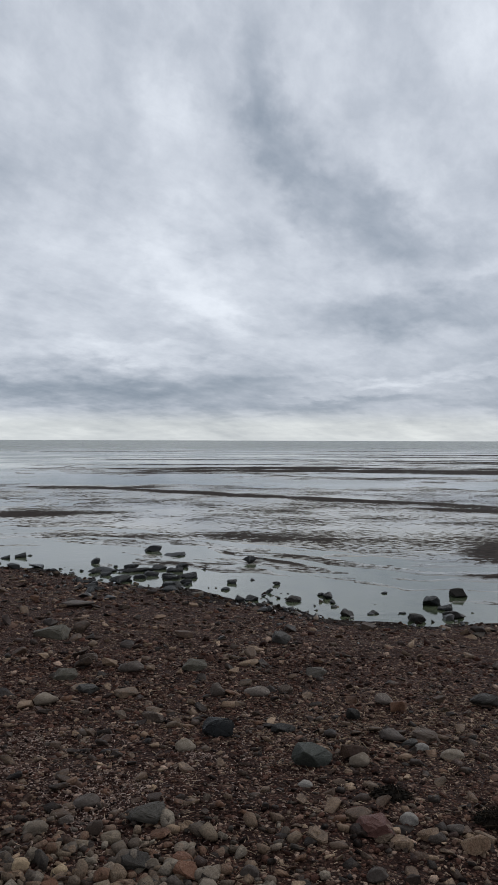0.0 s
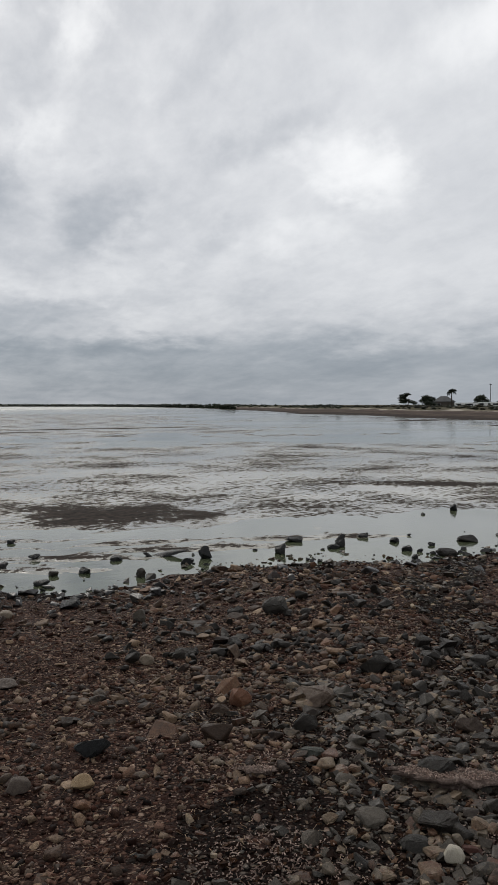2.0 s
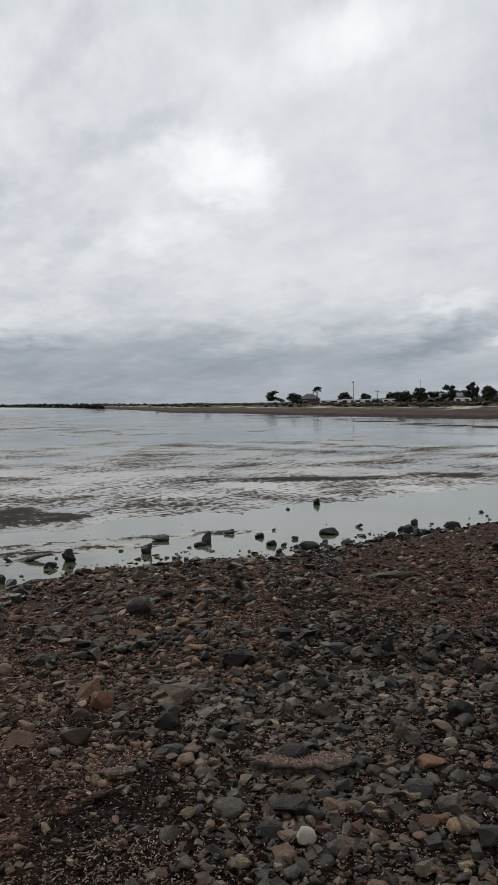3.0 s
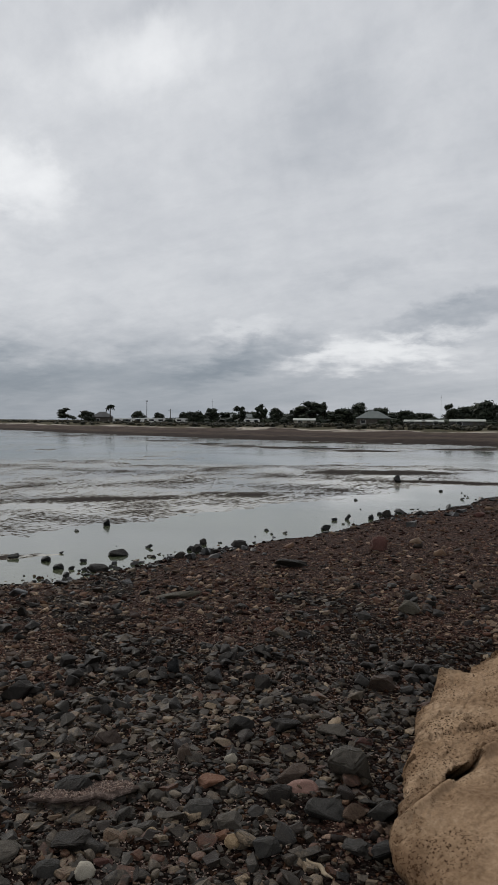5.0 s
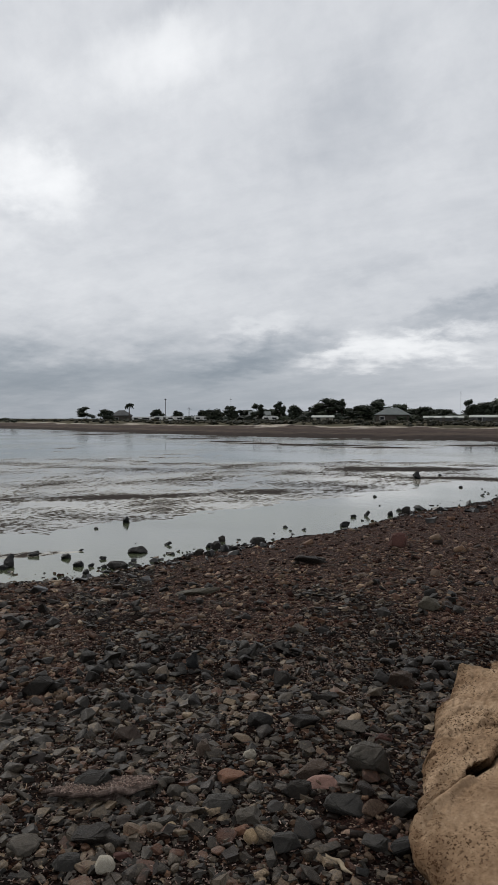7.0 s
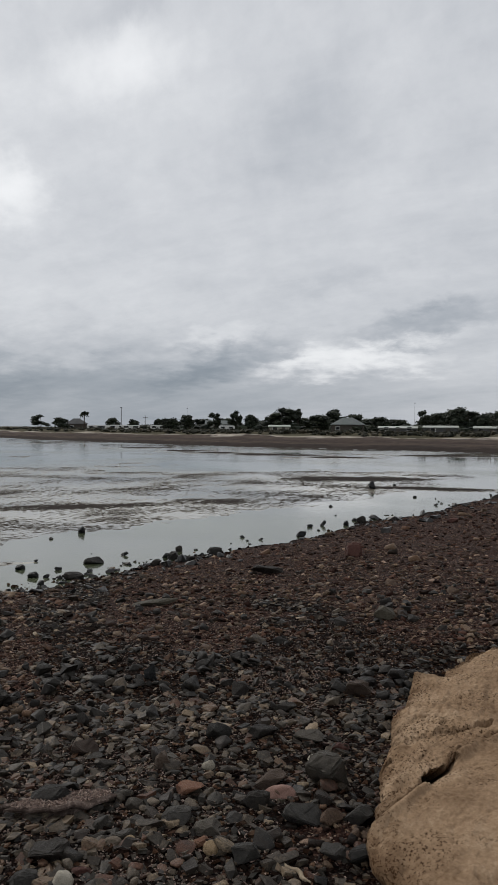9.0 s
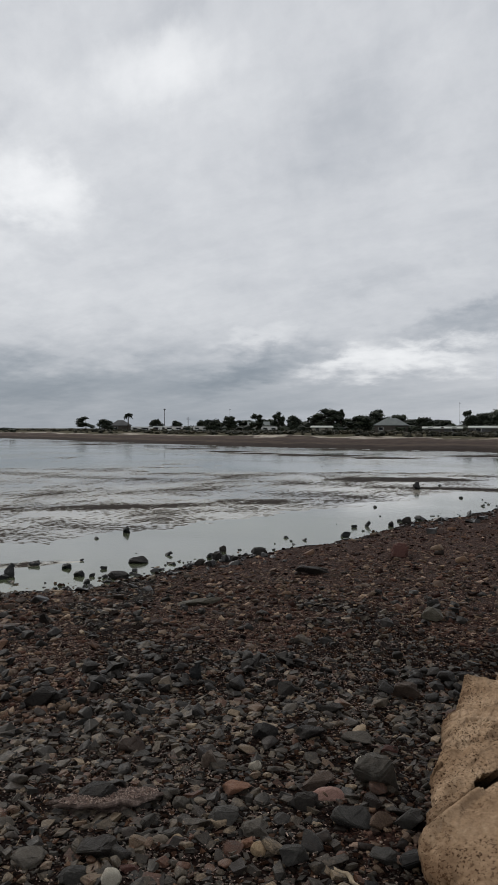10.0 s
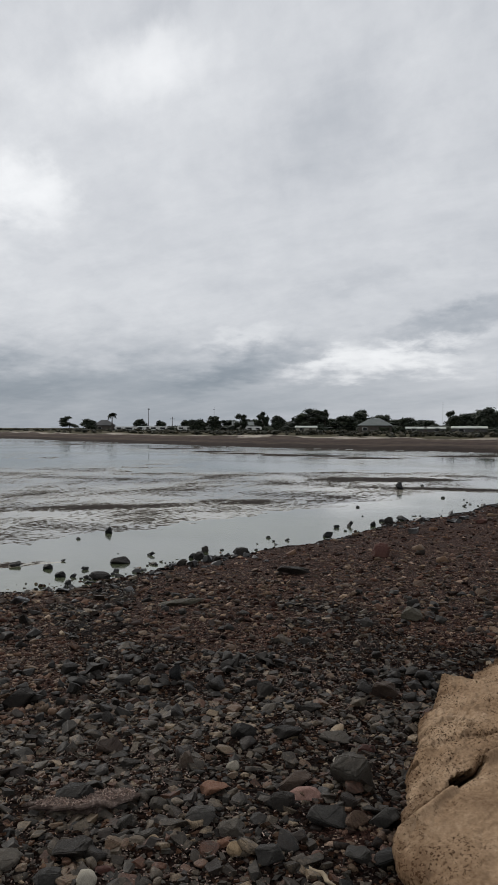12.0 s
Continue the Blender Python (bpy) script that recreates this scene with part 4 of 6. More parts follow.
stone(4.40, 7.62, 0.20, 0.13, 0.09, "dark", -31)
stone(4.44, 8.00, 0.08, 0.07, 0.03, "black", -30)
stone(4.13, 8.10, 0.11, 0.09, 0.04, "black", -28)
stone(3.79, 8.11, 0.16, 0.12, 0.07, "dark", -26)
stone(1.56, 11.95, 0.44, 0.29, 0.09, "black", -8)
stone(2.04, 11.75, 0.56, 0.19, 0.11, "black", -11)
stone(1.69, 10.94, 0.32, 0.27, 0.06, "black", -10)
stone(0.88, 9.15, 0.43, 0.37, 0.14, "dark", -6)
stone(0.48, 7.64, 0.33, 0.28, 0.11, "olive", -5)
stone(2.51, 6.90, 0.18, 0.16, 0.11, "slate", -21)
stone(0.59, 5.80, 0.16, 0.12, 0.05, "slate", -7)
stone(0.47, 6.21, 0.19, 0.16, 0.06, "olive", -6)
stone(0.28, 5.57, 0.17, 0.13, 0.07, "tan", -4)
stone(0.71, 6.71, 0.16, 0.14, 0.05, "brown", -7)
stone(1.49, 6.19, 0.20, 0.17, 0.06, "olive", -15)
stone(0.99, 6.29, 0.21, 0.14, 0.08, "dark", -10)
stone(1.74, 5.40, 0.19, 0.13, 0.06, "grey", -20)
stone(1.47, 5.49, 0.11, 0.08, 0.09, "grey", -17)
stone(1.98, 5.45, 0.11, 0.10, 0.06, "brown", -22)
stone(2.37, 5.77, 0.17, 0.13, 0.06, "grey", -24)
stone(2.52, 4.95, 0.13, 0.11, 0.06, "grey", -29)
stone(2.19, 4.77, 0.10, 0.07, 0.07, "dark", -27)
stone(0.92, 5.10, 0.14, 0.11, 0.06, "brown", -12)
stone(0.98, 4.49, 0.12, 0.09, 0.06, "tan", -14)
stone(1.24, 4.72, 0.20, 0.15, 0.11, "black", -17)
stone(1.60, 4.10, 0.23, 0.18, 0.11, "green", -24)
stone(1.63, 4.61, 0.16, 0.12, 0.05, "dark", -21)
stone(1.86, 4.04, 0.12, 0.11, 0.07, "tan", -27)
stone(2.23, 4.32, 0.17, 0.14, 0.06, "dark", -30)
stone(2.44, 4.28, 0.17, 0.15, 0.07, "brown", -32)
stone(2.28, 4.21, 0.10, 0.09, 0.04, "slate", -31)
stone(2.32, 4.14, 0.09, 0.08, 0.04, "pale", -32)
stone(2.41, 3.96, 0.14, 0.12, 0.05, "tan", -34)
stone(1.59, 3.31, 0.21, 0.18, 0.07, "red", -29)
stone(1.75, 3.32, 0.09, 0.08, 0.05, "pale", -31)
stone(1.92, 3.19, 0.10, 0.09, 0.03, "grey", -34)
stone(1.78, 3.13, 0.08, 0.06, 0.04, "grey", -33)
stone(3.26, 4.79, 0.23, 0.19, 0.08, "dark", -36)
stone(1.46, 3.86, 0.08, 0.06, 0.03, "pale", -23)
stone(0.67, 3.30, 0.10, 0.09, 0.04, "rust", -14)
stone(0.73, 3.16, 0.11, 0.09, 0.05, "tan", -16)
stone(0.47, 3.32, 0.12, 0.09, 0.04, "dark", -11)
stone(0.10, 3.73, 0.12, 0.08, 0.05, "tan", -3)
stone(0.59, 3.68, 0.18, 0.16, 0.06, "grey", -11)
stone(0.35, 3.94, 0.13, 0.12, 0.04, "dark", -7)
stone(3.01, 2.91, 0.22, 0.15, 0.07, "brown", -46)
stone(3.19, 3.19, 0.11, 0.09, 0.05, "pale", -45)
stone(3.32, 3.08, 0.11, 0.08, 0.09, "grey", -47)
stone(2.92, 2.27, 0.10, 0.07, 0.05, "grey", -53)
stone(3.58, 2.52, 0.15, 0.11, 0.09, "slate", -55)
stone(3.69, 2.40, 0.15, 0.13, 0.11, "black", -57)
stone(3.81, 2.31, 0.10, 0.09, 0.03, "grey", -59)
stone(3.21, 1.74, 0.12, 0.08, 0.07, "slate", -62)
stone(3.32, 1.47, 0.11, 0.09, 0.07, "sand", -67)
stone(3.67, 1.56, 0.19, 0.12, 0.09, "black", -68)
stone(2.84, 1.74, 0.15, 0.13, 0.05, "olive", -59)
stone(2.43, 1.67, 0.07, 0.05, 0.04, "rust", -56)
stone(2.17, 1.93, 0.14, 0.12, 0.05, "grey", -49)
stone(2.44, 1.78, 0.15, 0.14, 0.05, "dark", -55)
stone(4.59, 2.55, 0.17, 0.15, 0.05, "dark", -61)
stone(6.90, 6.38, 0.36, 0.26, 0.12, "dark", -47)
stone(6.87, 7.27, 0.15, 0.10, 0.16, "black", -43)
stone(8.45, 7.17, 0.18, 0.14, 0.12, "dark", -50)
stone(6.81, 8.43, 0.10, 0.06, 0.06, "black", -39)
stone(6.88, 8.35, 0.10, 0.07, 0.07, "black", -40)
stone(11.49, 14.21, 0.46, 0.16, 0.09, "black", -39)
stone(7.26, 5.84, 0.23, 0.19, 0.08, "dark", -51)
stone(6.13, 5.98, 0.20, 0.14, 0.07, "dark", -46)
stone(5.57, 6.41, 0.19, 0.13, 0.06, "dark", -41)
stone(10.20, 5.49, 0.12, 0.10, 0.06, "black", -62)
stone(8.62, 4.76, 0.13, 0.10, 0.08, "black", -61)
stone(9.19, 4.62, 0.17, 0.15, 0.06, "black", -64)
stone(8.33, 3.96, 0.12, 0.11, 0.07, "dark", -65)
stone(8.52, 3.66, 0.14, 0.10, 0.08, "black", -67)
stone(7.87, 3.89, 0.18, 0.14, 0.06, "black", -64)
stone(8.44, 5.44, 0.27, 0.21, 0.05, "black", -57)
stone(3.93, 2.89, 0.17, 0.14, 0.06, "dark", -54)
stone(2.21, 2.98, 0.11, 0.08, 0.04, "slate", -37)
stone(2.81, 3.44, 0.10, 0.08, 0.03, "grey", -39)
stone(9.64, 2.47, 0.18, 0.14, 0.18, "black", -76)
stone(10.13, 1.56, 0.15, 0.13, 0.16, "black", -82)
stone(11.06, 1.50, 0.26, 0.20, 0.05, "black", -83)
stone(9.30, 3.55, 0.16, 0.12, 0.07, "black", -69)
stone(8.47, 2.94, 0.11, 0.10, 0.13, "dark", -71)
stone(9.26, 2.60, 0.16, 0.12, 0.08, "black", -75)
stone(9.72, 3.01, 0.60, 0.21, 0.12, "black", -73)
stone(10.76, 0.81, 0.14, 0.09, 0.19, "black", -86)
stone(6.75, 1.09, 0.25, 0.19, 0.16, "slate", -81)
stone(4.53, 0.97, 0.14, 0.11, 0.11, "rust", -79)
stone(4.37, 1.06, 0.11, 0.07, 0.05, "brown", -77)
stone(4.57, 0.52, 0.25, 0.20, 0.10, "brown", -84)
stone(4.19, 0.53, 0.13, 0.11, 0.08, "dark", -84)
stone(3.83, 0.45, 0.14, 0.09, 0.05, "green", -84)
stone(5.24, 1.80, 0.11, 0.09, 0.06, "tan", -71)
stone(6.36, 2.24, 0.11, 0.09, 0.11, "grey", -71)
stone(3.81, 1.05, 0.08, 0.06, 0.02, "pale", -75)
stone(3.65, 0.90, 0.07, 0.05, 0.02, "tan", -77)
stone(6.36, 3.51, 0.15, 0.13, 0.06, "tan", -61)
stone(4.29, 3.16, 0.19, 0.16, 0.09, "dark", -54)
stone(5.40, 1.57, 0.18, 0.12, 0.06, "dark", -74)
stone(6.86, 3.10, 0.22, 0.18, 0.09, "black", -66)
stone(14.81, -1.02, 0.14, 0.13, 0.23, "black", -94)
stone(11.07, 0.83, 0.15, 0.11, 0.17, "black", -86)
stone(10.64, 0.89, 0.17, 0.14, 0.05, "black", -85)
stone(11.58, 0.53, 0.17, 0.13, 0.05, "black", -87)
stone(11.26, 0.06, 0.15, 0.11, 0.11, "black", -90)
stone(10.61, -0.11, 0.16, 0.11, 0.11, "black", -91)
stone(10.01, -0.20, 0.09, 0.07, 0.09, "black", -91)
stone(10.56, -0.28, 0.09, 0.07, 0.06, "black", -92)
stone(11.50, -0.97, 0.29, 0.21, 0.09, "dark", -95)
stone(12.08, -1.50, 0.13, 0.09, 0.08, "black", -97)
stone(11.60, -2.21, 0.24, 0.21, 0.12, "dark", -101)
stone(12.23, -2.40, 0.11, 0.07, 0.12, "dark", -101)
stone(10.36, -0.63, 0.29, 0.23, 0.09, "dark", -94)
stone(11.07, -1.83, 0.17, 0.14, 0.09, "dark", -99)
stone(14.14, -0.44, 0.08, 0.06, 0.05, "black", -92)
stone(11.87, -2.91, 0.25, 0.22, 0.11, "dark", -104)
stone(11.07, -2.35, 0.13, 0.10, 0.09, "dark", -102)
stone(9.59, -3.08, 0.46, 0.16, 0.24, "dark", -108)
stone(10.53, -4.72, 0.26, 0.19, 0.21, "red", -114)
stone(13.45, -4.95, 0.19, 0.16, 0.12, "black", -110)
stone(14.76, -5.90, 0.13, 0.09, 0.13, "black", -112)
stone(14.71, -6.39, 0.12, 0.09, 0.13, "black", -113)
stone(15.42, -6.90, 0.12, 0.09, 0.09, "black", -114)
stone(15.00, -6.87, 0.19, 0.17, 0.15, "dark", -114)
stone(23.42, -11.07, 0.27, 0.20, 0.27, "black", -115)
stone(24.52, -12.44, 0.14, 0.12, 0.11, "black", -117)
stone(18.35, -7.53, 0.10, 0.07, 0.05, "black", -112)
stone(20.29, -10.97, 0.12, 0.09, 0.08, "black", -118)
stone(18.04, -10.38, 0.12, 0.10, 0.08, "black", -120)
stone(14.00, -8.46, 0.24, 0.21, 0.10, "red", -121)
stone(13.16, -4.07, 0.09, 0.07, 0.05, "black", -107)
stone(13.54, -3.83, 0.10, 0.07, 0.05, "black", -106)
stone(8.18, -1.35, 0.52, 0.18, 0.17, "olive", -99)
stone(6.59, -3.30, 0.20, 0.16, 0.11, "olive", -116)
stone(5.24, 0.18, 0.21, 0.15, 0.11, "dark", -87)
stone(5.41, -0.88, 0.09, 0.08, 0.12, "black", -99)
stone(4.85, -1.40, 0.12, 0.10, 0.09, "dark", -106)
stone(4.62, -2.14, 0.17, 0.12, 0.10, "brown", -114)
stone(3.47, -1.47, 0.22, 0.17, 0.16, "grey", -112)
stone(3.40, -1.20, 0.17, 0.10, 0.05, "pink", -109)
stone(3.74, -1.50, 0.08, 0.07, 0.04, "cream", -111)
stone(3.60, -0.80, 0.15, 0.13, 0.05, "rust", -102)
stone(3.59, -1.20, 0.17, 0.12, 0.05, "brown", -108)
stone(3.14, -1.21, 0.18, 0.12, 0.08, "slate", -110)
stone(3.36, -1.07, 0.12, 0.09, 0.07, "dark", -107)
stone(3.02, -0.77, 0.07, 0.06, 0.05, "sand", -103)
stone(3.09, -0.75, 0.09, 0.06, 0.03, "rust", -103)
stone(2.97, -0.17, 0.09, 0.07, 0.06, "cream", -92)
stone(3.05, -0.25, 0.08, 0.06, 0.03, "red", -94)
stone(2.93, -0.89, 0.12, 0.09, 0.08, "slate", -106)
stone(3.21, -0.81, 0.15, 0.11, 0.05, "grey", -103)
stone(3.35, -0.69, 0.14, 0.13, 0.07, "slate", -101)
stone(3.55, -0.53, 0.10, 0.07, 0.05, "grey", -98)
stone(3.54, -0.61, 0.08, 0.05, 0.03, "tan", -99)
stone(3.23, 0.14, 0.14, 0.13, 0.05, "grey", -87)
stone(3.22, -0.13, 0.18, 0.16, 0.06, "dark", -91)
stone(3.85, -0.95, 0.07, 0.06, 0.05, "cream", -103)
stone(3.93, -0.73, 0.10, 0.08, 0.08, "brown", -100)
stone(2.83, -1.23, 0.11, 0.10, 0.05, "slate", -113)
stone(3.10, -1.46, 0.13, 0.11, 0.07, "slate", -115)
stone(3.70, -0.16, 0.22, 0.17, 0.09, "dark", -92)
stone(3.24, -0.55, 0.05, 0.05, 0.02, "tan", -99)
stone(3.22, -0.39, 0.08, 0.06, 0.03, "tan", -96)
stone(3.22, -0.46, 0.05, 0.04, 0.03, "sand", -97)
stone(4.20, -1.09, 0.15, 0.12, 0.08, "dark", -104)
stone(4.14, -1.34, 0.17, 0.12, 0.07, "dark", -107)
stone(4.03, -1.57, 0.17, 0.12, 0.05, "grey", -111)
stone(3.86, -1.70, 0.10, 0.07, 0.04, "red", -113)
stone(4.23, -0.34, 0.15, 0.10, 0.08, "brown", -94)
stone(3.05, -0.03, 0.11, 0.09, 0.05, "slate", -90)
stone(4.04, -0.44, 0.10, 0.07, 0.04, "dark", -95)
stone(4.53, -1.60, 0.15, 0.13, 0.05, "dark", -109)
stone(0.65, 3.19, 0.10, 0.08, 0.06, "rust", -11)
stone(0.70, 3.05, 0.10, 0.08, 0.06, "tan", -12)
stone(0.59, 3.13, 0.08, 0.06, 0.05, "umber", -10)
stone(0.90, 2.98, 0.09, 0.07, 0.05, "tan", -16)
stone(0.77, 3.18, 0.07, 0.05, 0.04, "tan", -13)
stone(0.08, 3.47, 0.08, 0.06, 0.05, "tan", -1)
stone(0.02, 3.39, 0.08, 0.06, 0.05, "sand", 0)
stone(0.17, 3.35, 0.07, 0.05, 0.04, "sand", -2)
stone(0.12, 3.23, 0.08, 0.06, 0.05, "rust", -2)
stone(0.08, 3.75, 0.07, 0.05, 0.04, "tan", -1)
stone(0.24, 3.77, 0.07, 0.05, 0.04, "umber", -3)
stone(0.42, 3.11, 0.09, 0.07, 0.05, "umber", -7)
stone(1.05, 2.88, 0.08, 0.06, 0.05, "rust", -20)
stone(0.35, 3.64, 0.08, 0.06, 0.05, "brown", -5)
stone(0.54, 3.29, 0.06, 0.04, 0.04, "tan", -9)
stone(0.90, 3.12, 0.08, 0.06, 0.05, "umber", -16)
stone(0.95, 2.94, 0.06, 0.04, 0.04, "tan", -17)
stone(1.37, 2.92, 0.09, 0.07, 0.05, "umber", -25)



patch_rnd = random.Random(21)
for _ in range(30):
    az, far_off = patch_rnd.uniform(6.5, 14.0), patch_rnd.uniform(10.2, 12.3)
    px, py, w = far_off * math.sin(radians(az)), far_off * math.cos(radians(az)), patch_rnd.uniform(0.07, 0.25)
    stone(px, py, w, w * patch_rnd.uniform(0.5, 0.8), w * 0.22, "black", patch_rnd.uniform(-30, 10))

edge_rs = np.random.RandomState(44)
ex_, ey_, er_, ea_ = (lambda r, a: (r * np.sin(a), r * np.cos(a), r, np.degrees(a)))(np.sqrt(edge_rs.uniform(36, 520, 1500)), np.radians(edge_rs.uniform(2, 128, 1500)))
off = inland(ex_, ey_)
made = 0
for px, py, o in zip(ex_, ey_, off):
    if -2.2 < o < 0.25 and made < 95 and edge_rs.rand() < math.exp(-abs(o) / 0.7):
        s = 0.05 * math.exp(edge_rs.normal(0.2, 0.45))
        stone(px, py, s, s * 0.8, s * edge_rs.uniform(0.35, 0.6), "black", edge_rs.uniform(0, 180))
        made += 1


# ---- pebbles, shell grit and dry seagrass ----
def unit_pebbles(seed, count, corners, worn, segments=1):
    out = []
    for k in range(count):
        bm = broken_shape(seed + k, corners, worn, segments, 3.2)
        bm.verts.index_update()
        out.append((np.array([v.co[:] for v in bm.verts]), np.array([[v.index for v in f.verts] for f in bm.faces])))
        bm.free()
    return out


def scatter(rs, count, r0, r1, az0, az1):
    r = np.sqrt(rs.uniform(r0 * r0, r1 * r1, count))
    a = np.radians(rs.uniform(az0, az1, count))
    return r * np.sin(a), r * np.cos(a), r, np.degrees(a)


def turned(rs, n, lean):
    """Random turns about z with a little lean."""
    a, b, c = rs.uniform(0, 2 * np.pi, n), rs.normal(0, lean, n), rs.normal(0, lean, n)
    ca, sa, cb, sb, cc, sc = np.cos(a), np.sin(a), np.cos(b), np.sin(b), np.cos(c), np.sin(c)
    o, l = np.zeros(n), np.ones(n)
    rz = np.stack([ca, -sa, o, sa, ca, o, o, o, l], 1).reshape(-1, 3, 3)
    rx = np.stack([l, o, o, o, cb, -sb, o, sb, cb], 1).reshape(-1, 3, 3)
    ry = np.stack([cc, o, sc, o, l, o, -sc, o, cc], 1).reshape(-1, 3, 3)
    return rz @ rx @ ry


def bulk(name, shapes, rs, x, y, size, sink, mat, label, category, smooth, lean=0.25):
    verts, faces, base = [], [], 0
    z = height(x, y) + sink * size[:, 2]
    turn = turned(rs, len(x), lean)
    pick = rs.randint(0, len(shapes), len(x))
    for k, (v, f) in enumerate(shapes):
        who = np.where(pick == k)[0]
        if not len(who):
            continue
        p = np.einsum("nij,nvj->nvi", turn[who], v[None] * size[who][:, None, :]) + np.stack([x[who], y[who], z[who]], 1)[:, None]
        faces.append((f[None] + (base + np.arange(len(who)) * len(v))[:, None, None]).reshape(-1, f.shape[1]))
        verts.append(p.reshape(-1, 3))
        base += len(who) * len(v)
    return tagged(new(name, mesh_of(name, np.concatenate(verts), np.concatenate(faces), (mat,), smooth)), label, category, kind="stuff")


def cover_of(x, y, r, az):
    """How thickly pebbles lie, 0 to 1."""
    patch = 0.5 + 0.5 * np.clip(billow(x * 0.7, y * 0.7, 51, 4), -1, 1)
    east = np.clip((az - 80 + 14 * np.clip((r - 3.6) / 1.5, 0, 1)) / 14, 0, 1)
    close = np.clip((3.15 + 0.9 * np.clip((18 - az) / 16, 0, 1) - r) / 0.5, 0, 1) * np.clip(1 - (az - 45) / 20, 0.0, 1)
    c = 0.06 + 0.26 * patch + east * (0.42 + 0.30 * patch) + close * 0.42
    for px, py, wide in ((3.2, 0.64, 0.34), (2.85, 1.05, 0.42), (4.2, 1.25, 0.5), (3.4, 1.9, 0.6), (2.2, 2.6, 0.5)):
        c = c * (1 - 0.7 * np.exp(-((x - px) ** 2 + (y - py) ** 2) / wide ** 2))
    c = c - 0.45 * np.clip((r - 7.5) / 2.5, 0, 1) * np.clip((az - 92) / 10, 0, 1) - 0.15 * np.clip((r - 9) / 4, 0, 1) * east
    d = inland(x, y)
    return np.clip(c, 0, 1) * np.where(d > 0.1, 1, np.where(d > -0.4, 0.15, 0.0))


def pebble_bed(name, shapes, seed, count, r0, r1, mean, least, most, mat, more=0.0, az1=132):
    rs = np.random.RandomState(seed)
    x, y, r, az = scatter(rs, count, r0, r1, -4, az1)
    keep = rs.rand(count) < cover_of(x, y, r, az) + more * (inland(x, y) > 0.1)
    x, y = x[keep], y[keep]
    s = np.clip(0.8 * mean * np.exp(rs.normal(0, 0.62, len(x))), 0.75 * least, 1.15 * most)
    size = np.stack([s, s * rs.uniform(0.5, 0.95, len(x)), s * rs.uniform(0.26, 0.62, len(x)) * (1.0 if r1 < 4 else 0.85)], 1)
    red, sunk = is_red(x, y), rs.uniform(0.05, 0.45, len(x))
    pebbly = mat == M_PEBBLE
    for who, m, words in ((red, M_WARMPEBBLE if pebbly else M_REDGRAVEL, "brown and tan pebbles strewn over the beach" if pebbly else "fine reddish brown gravel covering the beach"),
                          (~red, mat, "dark mixed pebbles strewn thickly over beach" if pebbly else "fine dark brown gravel covering the beach")):
        if who.sum() > 8:
            bulk(name, shapes, rs, x[who], y[who], size[who], sunk[who], m, words, name, bool(who is red and shapes is SHARDS), 0.28)


def unit_shards(count):
    """Angular splinters of stone: skewed boxes."""
    rs = np.random.RandomState(8)
    corners = np.array([(a, b, c) for c in (-0.5, 0.5) for b in (-0.5, 0.5) for a in (-0.5, 0.5)])
    quads = ((0, 2, 3, 1), (4, 5, 7, 6), (0, 1, 5, 4), (1, 3, 7, 5), (3, 2, 6, 7), (2, 0, 4, 6))
    tris = np.array([t for q in quads for t in ((q[0], q[1], q[2]), (q[0], q[2], q[3]))])
    return [(corners * (1, 1, 1) * (1 - 0.45 * rs.rand(8, 1) * (corners[:, 2:] > 0)) + rs.uniform(-0.16, 0.16, (8, 3)), tris) for _ in range(count)]


SHARDS = unit_shards(24)
pebble_bed("pebbles", unit_pebbles(500, 24, 17, 0.13, 2), 61, 3600, 1.8, 3.7, 0.048, 0.026, 0.11, M_PEBBLE, 0.1)
pebble_bed("pebbles", unit_pebbles(540, 20, 14, 0.12), 68, 5200, 3.5, 5.0, 0.040, 0.022, 0.10, M_PEBBLE, 0.1)
pebble_bed("pebbles", SHARDS, 67, 25000, 1.8, 5.2, 0.028, 0.014, 0.06, M_PEBBLE, 0.05)
pebble_bed("gravel", SHARDS, 62, 62000, 1.8, 7.0, 0.017, 0.008, 0.034, M_GRAVEL, 0.5)
pebble_bed("pebbles", unit_pebbles(580, 18, 11, 0.07), 63, 19000, 4.6, 10.5, 0.037, 0.02, 0.12, M_PEBBLE, 0.05)
pebble_bed("pebbles", unit_pebbles(700, 20, 13, 0.10), 74, 4600, 4.0, 12, 0.082, 0.06, 0.15, M_PEBBLE, 0.05, 86)
pebble_bed("pebbles", SHARDS, 64, 38000, 4.6, 13, 0.032, 0.016, 0.07, M_PEBBLE)
pebble_bed("pebbles", SHARDS, 65, 12000, 11, 26, 0.070, 0.035, 0.16, M_PEBBLE)
pebble_bed("gravel", SHARDS, 66, 42000, 6.5, 22, 0.038, 0.018, 0.065, M_GRAVEL, 0.5)


